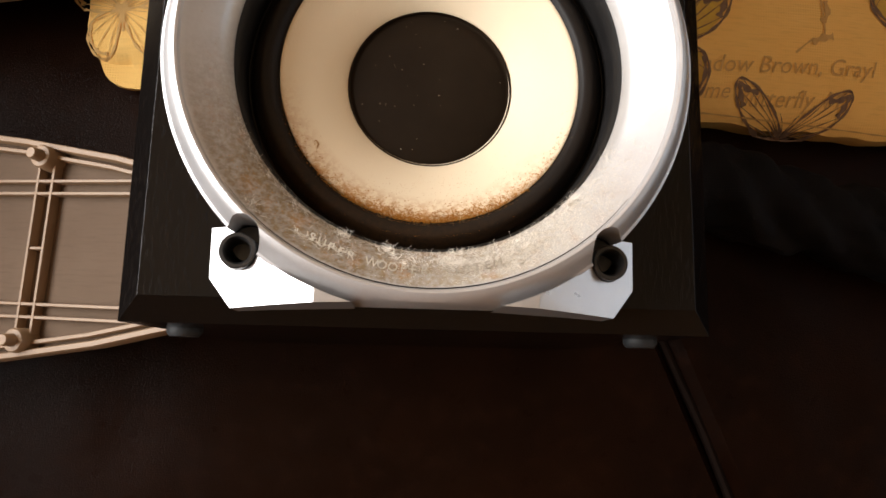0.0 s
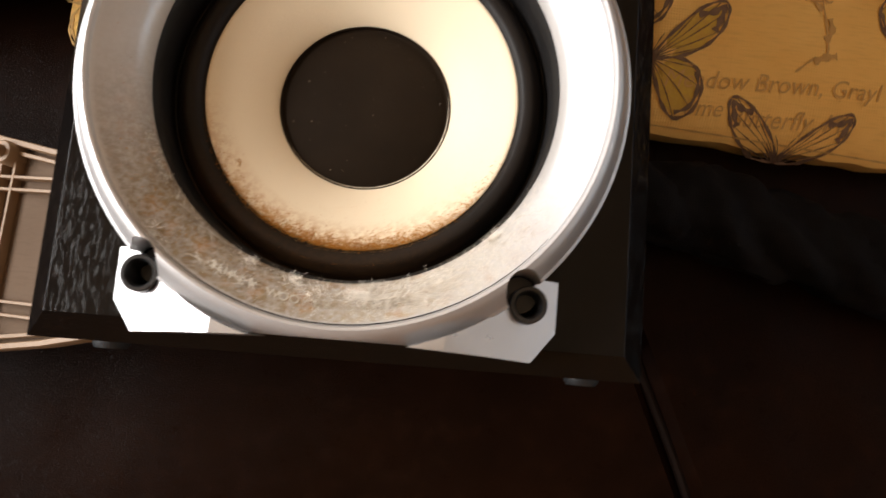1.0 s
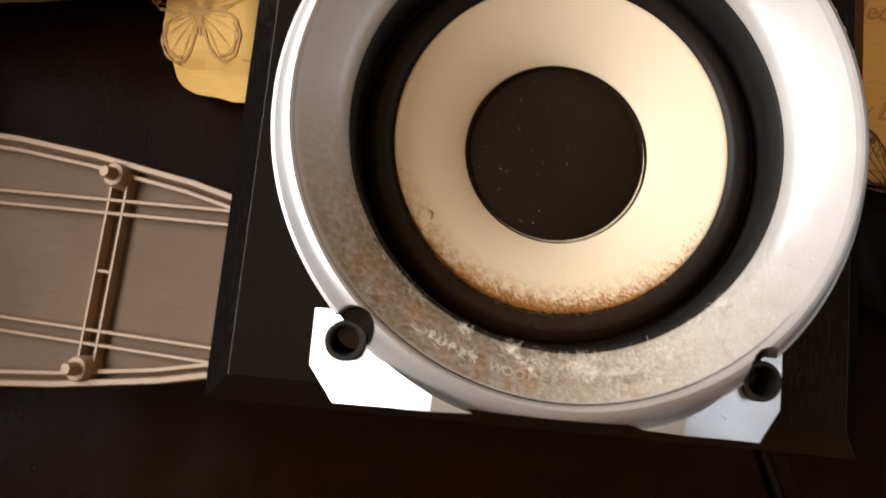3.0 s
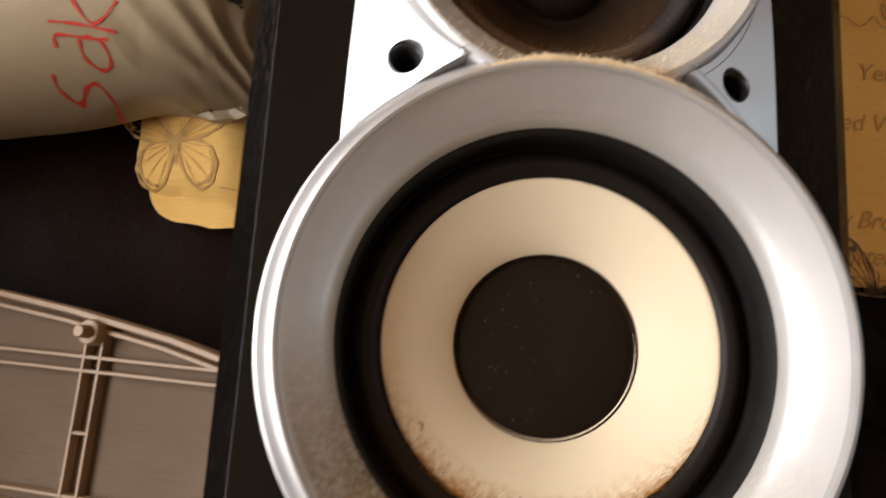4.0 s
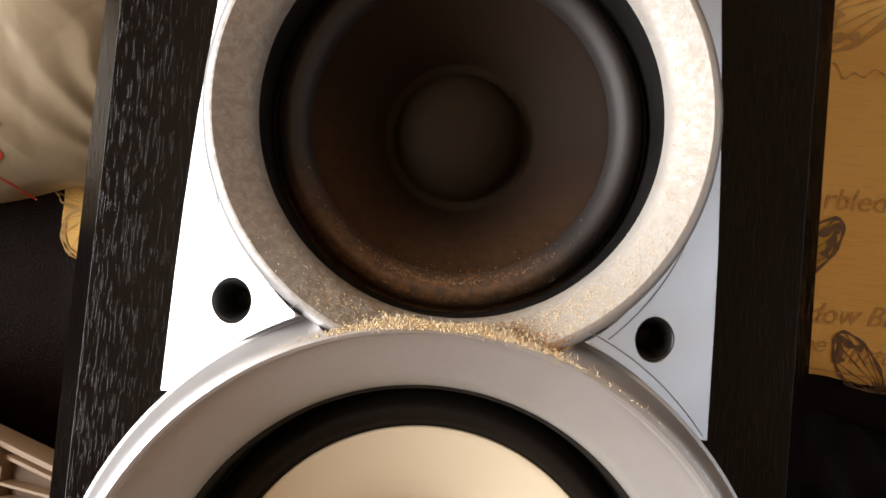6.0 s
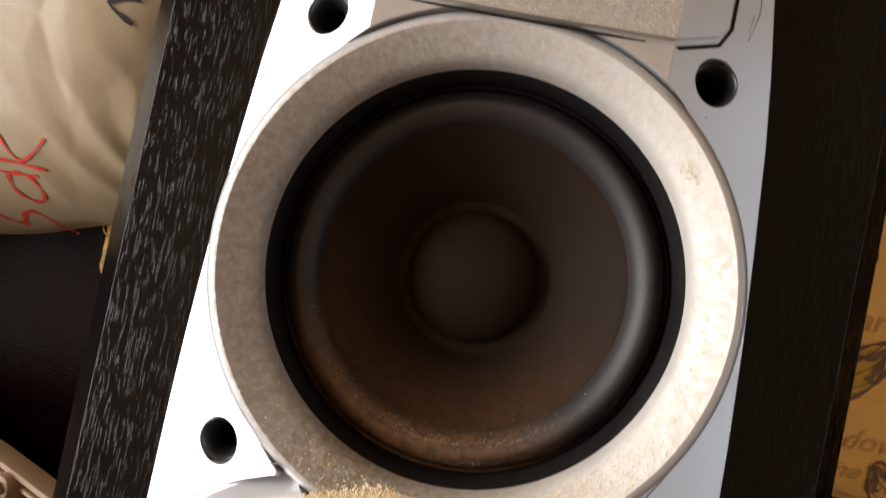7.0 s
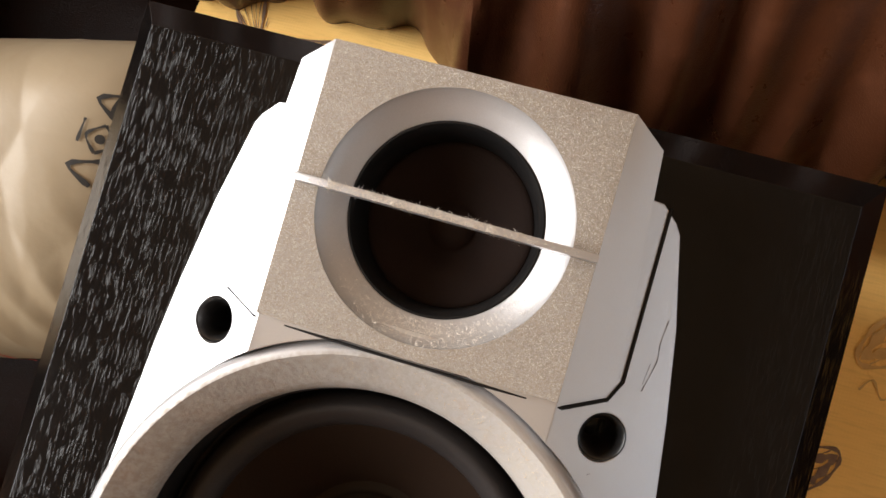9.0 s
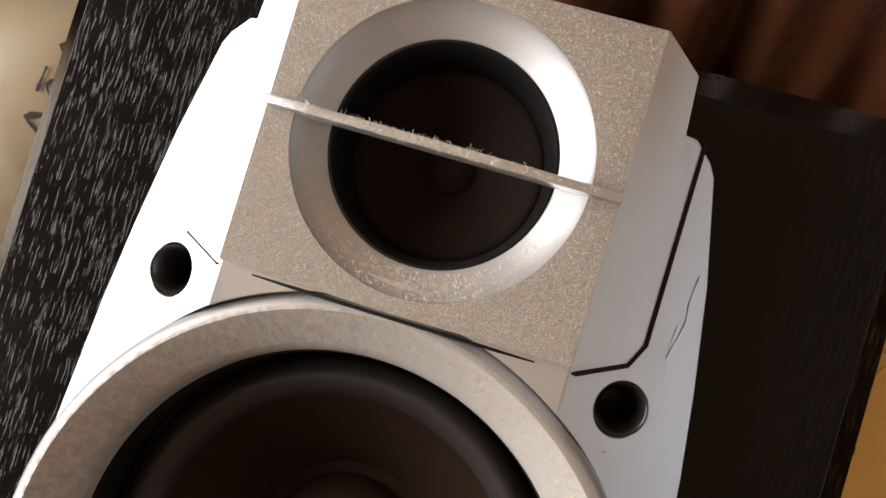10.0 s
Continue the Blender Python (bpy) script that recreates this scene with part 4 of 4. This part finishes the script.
def butterfly(x, y, size, turn, dark, pale, parent, wings=(FORE, HIND)):
    lines, patches = [], []
    for sx in (-1, 1):
        for wing in wings:
            w = [(sx * a * size, b * size) for a, b in wing]
            lines.append((w, 0.024 * size))
            patches.append([(px * 0.94, py * 0.94) for px, py in w])
            for k in (2, 3, 4, 5, 6):
                tip = w[k]
                lines.append(([(0.0, 0.0), (tip[0] * 0.55, tip[1] * 0.5), (tip[0] * 0.96, tip[1] * 0.96)], 0.008 * size))
        tip = [(sx * a * size, b * size) for a, b in ((0.60, 0.56), (0.78, 0.58), (0.93, 0.66), (0.88, 0.48), (0.80, 0.34))]
        lines.append((tip, 0.050 * size))
        rim = [] if len(wings) < 2 else [(sx * a * size, b * size) for a, b in ((0.58, -0.16), (0.61, -0.36), (0.52, -0.57), (0.34, -0.64))]
        if rim:
            lines.append((rim, 0.030 * size))
        lines.append(([(0, 0.05 * size), (sx * 0.10 * size, 0.22 * size), (sx * 0.16 * size, 0.30 * size)], 0.008 * size))
    if len(wings) > 1:
        lines.append(([(0, 0.10 * size), (0, -0.10 * size), (0, -0.34 * size)], 0.030 * size))
    if pale:
        strokes("butterfly_wing_print", [], (x, y), turn, pillow_top, 0.0005, pale, parent, "faded yellow wings", patches)
    strokes("butterfly_print", lines, (x, y), turn, pillow_top, 0.0009, dark, parent, "dark brown butterfly outline")


def cushion_prints():
    p = PILLOW
    butterfly(0.191, 0.251, 0.060, radians(4), PRINT_DARK, PRINT_YELLOW, p)
    butterfly(0.303, 0.189, 0.050, radians(-3), PRINT_DARK, None, p, (FORE,))
    butterfly(0.168, 0.318, 0.056, radians(-6), PRINT_DARK, None, p)
    butterfly(0.292, 0.452, 0.068, radians(178), PRINT_PALE, None, p)
    butterfly(0.400, 0.330, 0.064, radians(25), PRINT_DARK, PRINT_YELLOW, p)
    butterfly(-0.229, 0.262, 0.046, radians(4), PRINT_PALE, None, p)
    butterfly(-0.180, 0.500, 0.055, radians(-30), PRINT_DARK, None, p)
    butterfly(0.330, 0.400, 0.045, radians(-60), PRINT_PALE, None, p)
    written("Meadow Brown, Grayl", 0.202, 0.2320, 0.0185, PRINT_PALE, p)
    written("ome", 0.220, 0.2130, 0.0170, PRINT_PALE, p)
    written("Butterfly, M", 0.256, 0.2080, 0.0185, PRINT_PALE, p)
    written("Marbled White", 0.2095, 0.3040, 0.0195, PRINT_PALE, p)
    written("Yellow", 0.2695, 0.3450, 0.0195, PRINT_PALE, p)
    scrawl = [([(0.0065 * k, 0.0022 * math.sin(k * 2.4) + (0.006 if k % 4 == 1 else 0.0)) for k in range(15)], 0.0007)]
    strokes("print_line", scrawl, (0.228, 0.390), PIL_A + radians(5), pillow_top, 0.0007, PRINT_PALE, p, "faded handwritten print")
    flower = [([(0.0, 0.0), (0.012, 0.010), (0.024, 0.016), (0.022, 0.040), (0.018, 0.066), (0.020, 0.088)], 0.0010), ([(0.014, 0.009), (0.022, 0.013), (0.032, 0.015)], 0.0032),
              ([(0.022, 0.026), (0.027, 0.034), (0.025, 0.044)], 0.0030), ([(0.019, 0.050), (0.012, 0.058), (0.014, 0.068)], 0.0026), ([(0.016, 0.064), (0.024, 0.074), (0.021, 0.088)], 0.0036)]
    strokes("flower_print", flower, (0.302, 0.250), 0.0, pillow_top, 0.0007, PRINT_PALE, p, "faded flower print")
    hem = [([(-PIL_W * 0.97 + 0.02 * k, -PIL_H * 0.955) for k in range(3, 34)], 0.0006)]
    strokes("hem_stitching", hem, PIL_C, PIL_A, pillow_top, 0.0010, PRINT_PALE, p)


def bag_prints():
    k_ = [([(0.0, 0.0), (0.001, 0.020), (0.0, 0.036)], 0.0009), ([(0.014, 0.024), (0.002, 0.012), (0.016, -0.001)], 0.0009)]
    a_ = [([(-0.006, 0.021), (-0.014, 0.020), (-0.018, 0.012), (-0.014, 0.006), (-0.006, 0.009), (-0.004, 0.017)], 0.0009), ([(-0.012, 0.034), (-0.006, 0.033), (-0.005, 0.018), (-0.004, 0.005)], 0.0009)]
    s_ = [([(-0.024, 0.040), (-0.030, 0.040), (-0.033, 0.032), (-0.027, 0.025), (-0.024, 0.018), (-0.029, 0.013), (-0.034, 0.016)], 0.0009)]
    for glyph in (k_, a_, s_):
        strokes("marker_letter", glyph, (-0.240, 0.298), radians(90), bag_top, 0.0008, INK_RED, BAG, "red handwritten marker letter")
    logo = [([(0.000, 0.000), (0.008, 0.013), (0.015, 0.000)], 0.0015), ([(0.003, 0.004), (0.020, 0.004)], 0.0013),
            ([(-0.020, 0.004), (-0.012, 0.011), (-0.004, 0.004)], 0.0009), ([(-0.020, 0.004), (-0.012, -0.002), (-0.004, 0.004)], 0.0009),
            ([(-0.037, 0.000), (-0.030, 0.013), (-0.023, 0.000)], 0.0015)]
    pupil = [[(-0.012 + 0.0026 * math.cos(t * 0.7), 0.0042 + 0.0026 * math.sin(t * 0.7)) for t in range(9)]]
    strokes("printed_emblem", logo, (-0.2000, 0.4185), radians(84), bag_top, 0.0008, INK_BLACK, BAG, "black printed emblem", pupil)
    bars = [([(0.0, 0.0), (0.013, 0.0)], 0.0009)]
    strokes("printed_bar", bars, (-0.2155, 0.4030), radians(86), bag_top, 0.0008, INK_BLACK, BAG)
    blot = [[(0.004 * math.cos(t * 0.7), 0.003 * math.sin(t * 0.7)) for t in range(9)], [(0.010 + 0.005 * math.cos(t * 0.7), -0.006 + 0.0022 * math.sin(t * 0.7)) for t in range(9)]]
    strokes("printed_mark", [([(0.006, 0.002), (0.010, -0.006), (0.014, -0.010)], 0.0012)], (-0.188, 0.337), 0.2, bag_top, 0.0008, INK_BLACK, BAG, "", blot)


def scratches():
    def facet(x, y):
        return RIDGE - max(0.0, abs(x) - FOLD) * SLOPE
    for pts, w in (([(0.0675, 0.394), (0.0668, 0.387), (0.0672, 0.382), (0.0650, 0.373)], 0.00016), ([(0.0655, 0.381), (0.0648, 0.375)], 0.00010), ([(0.0560, 0.3475), (0.0568, 0.3480)], 0.00014)):
        strokes("scratch", [(pts, w)], (0.0, 0.0), 0.0, facet, 0.00008, SCUFF, SPEAKER, "dark scuff in the silver paint")


scratches()
cushion_prints()
bag_prints()


# ---- dust ----
def fibres(name, spots, material, parent, label):
    """Many curled hairs. spots: (place, length, radius, lift)."""
    verts, faces = [], []
    for (x, y, z), ln, rad, lift in spots:
        a = random.uniform(0, 2 * math.pi)
        turn = random.uniform(-1.6, 1.6)
        el = random.uniform(0.05, 1.0) * lift
        p = Vector((x, y, z))
        n = 4
        for k in range(n + 1):
            r = rad * (1 - 0.6 * k / n)
            side = Vector((-math.sin(a), math.cos(a), 0))
            for q in ((side * r), (side * -r * 0.5 + Vector((0, 0, r * 0.9))), (side * -r * 0.5 - Vector((0, 0, r * 0.9)))):
                verts.append(tuple(p + q))
            if k:
                b = len(verts) - 6
                for i in range(3):
                    j = (i + 1) % 3
                    faces.append((b + i, b + j, b + 3 + j, b + 3 + i))
            d = Vector((math.cos(a) * math.cos(el), math.sin(a) * math.cos(el), math.sin(el)))
            p = p + d * ln / n
            a += turn * random.uniform(0.2, 1.0)
            el = max(-0.25, el + random.uniform(-0.5, 0.4))
    me = bpy.data.meshes.new(name)
    me.from_pydata(verts, [], faces)
    me.materials.append(material)
    ob = new(name, me)
    ob.parent = parent
    return tagged(ob, label, kind="stuff")


def grains(name, spots, material, parent, label):
    """Crumbs: lopsided little octahedra. spots: (place, size)."""
    verts, faces = [], []
    for (x, y, z), sz in spots:
        b = len(verts)
        e = [sz * random.uniform(0.5, 1.2) for _ in range(6)]
        verts += [(x + e[0], y, z), (x - e[1], y, z), (x, y + e[2], z), (x, y - e[3], z), (x, y, z + e[4]), (x, y, z - e[5] * 0.5)]
        for i, j in ((0, 2), (2, 1), (1, 3), (3, 0)):
            faces += [(b + i, b + j, b + 4), (b + j, b + i, b + 5)]
    me = bpy.data.meshes.new(name)
    me.from_pydata(verts, [], faces)
    me.materials.append(material)
    ob = new(name, me)
    ob.parent = parent
    return tagged(ob, label, kind="stuff")


def on_ring(prof, cy, a, r):
    return (r * math.cos(a), cy + r * math.sin(a), height(prof, r))


def dust():
    random.seed(11)
    g = random.gauss
    u = random.uniform
    # grey felt on the foot of the woofer ring, thickest towards the light
    spots = []
    for _ in range(8000):
        a = radians(g(-58, 19))
        if not -155 < math.degrees(a) < -22:
            continue
        r = 0.0845 + abs(g(0, 0.006)) if u(0, 1) < 0.6 else u(0.084, 0.098)
        if r > 0.098:
            continue
        spots.append((on_ring(WOOFER_RING, WY, a, r), u(0.0004, 0.0017), u(0.00003, 0.00007), 0.5))
    for _ in range(900):
        a = radians(u(-160, -25))
        r = g(0.0835, 0.0007)
        x, y, z = on_ring(WOOFER_RING, WY, a, max(r, 0.0828))
        spots.append(((x, y, z), u(0.0010, 0.0034), u(0.00004, 0.00008), 1.1))
    for ang, n in ((-113, 80), (-101, 100), (-46, 170), (-80, 40), (-127, 25)):
        for _ in range(n):
            a = radians(g(ang, 1.0))
            spots.append((on_ring(WOOFER_RING, WY, a, g(0.0845, 0.0008)), u(0.0012, 0.0045), 0.00008, 1.0))
    for ang, rr, n in ((-119, 0.0925, 30), (-112, 0.091, 35), (-93, 0.0875, 60), (-84, 0.0880, 260), (-82, 0.0900, 200), (-78, 0.092, 140), (-70, 0.094, 160), (-63, 0.091, 160), (-134, 0.0965, 40)):
        for _ in range(n):
            a = radians(g(ang, 1.8))
            spots.append((on_ring(WOOFER_RING, WY, a, min(0.098, g(rr, 0.0013))), u(0.0012, 0.0050), u(0.00003, 0.00008), 0.5))
    # drawn-out threads of lint
    for a0, r0, a1, r1, n in ((-124, 0.0935, -108, 0.0905, 130), (-86, 0.0872, -66, 0.0945, 260), (-101, 0.0850, -94, 0.0915, 80), (-76, 0.0900, -58, 0.0890, 120)):
        for _ in range(n):
            k = u(0, 1)
            spots.append((on_ring(WOOFER_RING, WY, radians(a0 + (a1 - a0) * k + g(0, 0.25)), r0 + (r1 - r0) * k + g(0, 0.00025)), u(0.0012, 0.0040), u(0.00007, 0.00014), 0.7))
    fibres("ring_dust", spots, FIBRE, SPEAKER, "pale matted dust fibres")
    spots = []
    for _ in range(1500):
        a = radians(g(-125, 22))
        if -178 < math.degrees(a) < -60:
            spots.append((on_ring(WOOFER_RING, WY, a, u(0.0842, 0.0975)), u(0.0004, 0.0012), u(0.00003, 0.00006), 0.4))
    for _ in range(260):
        a = radians(g(-88, 26))
        r = u(0.0635, 0.0690)
        spots.append(((r * math.cos(a), WY + r * math.sin(a), cone_z(r)), u(0.0006, 0.0018), u(0.00005, 0.0001), 1.0))
    fibres("brown_lint", spots, LINT_BROWN, SPEAKER, "golden brown lint")
    # rust-coloured crumbs where the cream cone meets its surround
    spots = []
    for _ in range(4200):
        a = radians(g(-92, 27))
        r = 0.0672 - abs(g(0, 0.0027))
        if -168 < math.degrees(a) < -12 and r > 0.048:
            spots.append(((r * math.cos(a), WY + r * math.sin(a), cone_z(r) + u(0, 0.0003)), u(0.00008, 0.00036)))
    for _ in range(700):
        a, r = radians(g(-95, 34)), u(0.044, 0.064)
        spots.append(((r * math.cos(a), WY + r * math.sin(a), cone_z(r)), u(0.00005, 0.00016)))
    for _ in range(1300):
        a = radians(g(-90, 22))
        r = u(0.0665, 0.0765)
        spots.append(((r * math.cos(a), WY + r * math.sin(a), cone_z(r)), u(0.00006, 0.00022)))
    for _ in range(160):
        spots.append((on_ring(WOOFER_RING, WY, radians(g(-130, 18)), u(0.085, 0.097)), u(0.0001, 0.0003)))
    for _ in range(420):
        a = radians(g(-90, 24))
        r = g(0.0525, 0.0022)
        spots.append(((r * math.cos(a), MY + r * math.sin(a), 0.7418), u(0.00008, 0.00025)))
    for _ in range(1500):
        x = g(0.022, 0.012)
        y = WY + math.sqrt(max(0.0, 0.1025 ** 2 - x * x)) + abs(g(0, 0.0030))
        rr = math.hypot(x, y - MY)
        if 0.0640 < rr < 0.0765:
            spots.append(((x, y, height(MID_RING, rr) + 0.0001), u(0.00008, 0.00026)))
    for k in range(30):
        spots.append(((g(-0.049, 0.0012), WY - 0.033 + g(0, 0.0010), 0.7298), u(0.0002, 0.0004)))
    grains("rust_dust", spots, RUST, SPEAKER, "rust brown crumbs of dust")
    # golden sawdust piled where the two rings meet
    spots, hairs = [], []
    for _ in range(4200):
        x = g(0.004, 0.021)
        if abs(x) > 0.062:
            continue
        y = WY + math.sqrt(max(0, 0.1012 ** 2 - x * x)) + abs(g(0, 0.0021)) * (1.0 - 0.5 * min(1.0, abs(x) / 0.04)) - 0.0004
        r = math.hypot(x, y - MY)
        if r < 0.0632:
            continue
        z = max(0.7650 - 0.9 * max(0.0, math.hypot(x, y - WY) - 0.1020), 0.7585) + u(-0.0006, 0.0012) * (1 - min(1, abs(x) / 0.05))
        spots.append(((x, y, z), u(0.00018, 0.00062)))
        if u(0, 1) < 0.45:
            hairs.append(((x, y, z), u(0.0008, 0.0026), u(0.00005, 0.0001), 1.1))
    for _ in range(260):
        a = radians(g(90, 30))
        x, y = 0.1025 * math.cos(a), WY + 0.1025 * math.sin(a)
        spots.append(((x, y, 0.7655), u(0.0001, 0.0003)))
    for _ in range(1100):
        a, b = radians(g(-72, 30)), radians(g(-70, 32))
        crumb, hair = on_ring(MID_RING, MY, a, u(0.0645, 0.0728)), on_ring(MID_RING, MY, b, u(0.0636, 0.0728))
        if math.hypot(crumb[0], crumb[1] - WY) > 0.1018:
            spots.append((crumb, u(0.0001, 0.00040)))
        if math.hypot(hair[0], hair[1] - WY) > 0.1018:
            hairs.append((hair, u(0.0008, 0.0022), 0.00006, 0.9))
    grains("sawdust", spots, FIBRE_GOLD, SPEAKER, "golden sawdust crumbs between the rings")
    for _ in range(700):
        a = radians(g(-90, 24))
        r = g(0.0535, 0.0022)
        hairs.append(((r * math.cos(a), MY + r * math.sin(a), 0.7415), u(0.0004, 0.0012), 0.00004, 0.9))
    for _ in range(320):
        a = radians(g(75, 40))
        x, y = (r := u(0.066, 0.0725)) * math.cos(a), MY + r * math.sin(a)
        hairs.append(((x, y, height(MID_RING, r)), u(0.0003, 0.0012), 0.00005, 0.8))
    for _ in range(60):
        a, r = radians(g(38, 2)), g(0.068, 0.0012)
        hairs.append(((r * math.cos(a), MY + r * math.sin(a), height(MID_RING, r)), u(0.001, 0.004), 0.00006, 0.9))
    fibres("golden_lint", hairs, FIBRE_GOLD, SPEAKER, "golden lint hairs")
    # flecks over the tweeter plate and along its bar
    top = RIDGE + 0.0024
    spots, bits = [], []
    while len(spots) < 4200:
        x, y = u(-0.042, 0.042), u(0.3655, 0.4435)
        if math.hypot(x, y - TY) > 0.036:
            spots.append(((x, y, top + 0.00005), u(0.0002, 0.0009), u(0.00003, 0.00006), 0.9))
    for _ in range(900):
        a, r = radians(g(-80, 26)), u(0.0290, 0.0355)
        spots.append(((r * math.cos(a), TY + r * math.sin(a), top - (0.0356 - r) * 0.78), u(0.0003, 0.0014), 0.00005, 0.9))
    for _ in range(900):
        x = g(-0.004, 0.016)
        if abs(x) < 0.042:
            spots.append(((x, TY + u(-0.0011, 0.0011), top + 0.0036), u(0.0004, 0.0016), u(0.00004, 0.00007), 0.9))
    for _ in range(60):
        spots.append(((g(-0.031, 0.0012), TY + u(-0.001, 0.001), top + 0.0036), u(0.0008, 0.0028), 0.00006, 1.2))
    fibres("tweeter_lint", spots, FIBRE, SPEAKER, "pale flecks of lint")
    for _ in range(5000):
        x, y = u(-0.042, 0.042), u(0.3655, 0.4435)
        if math.hypot(x, y - TY) > 0.036:
            bits.append(((x, y, top), u(0.00004, 0.00013)))
    for _ in range(60):
        a, r = u(0, 6.28), 0.034 * math.sqrt(u(0, 1))
        bits.append(((r * math.cos(a), WY + r * math.sin(a), 0.7221 - 0.0042 * (r / 0.034) ** 2), u(0.00006, 0.00022)))
    grains("speck_dust", bits, FIBRE, SPEAKER, "pale dust specks")


dust()
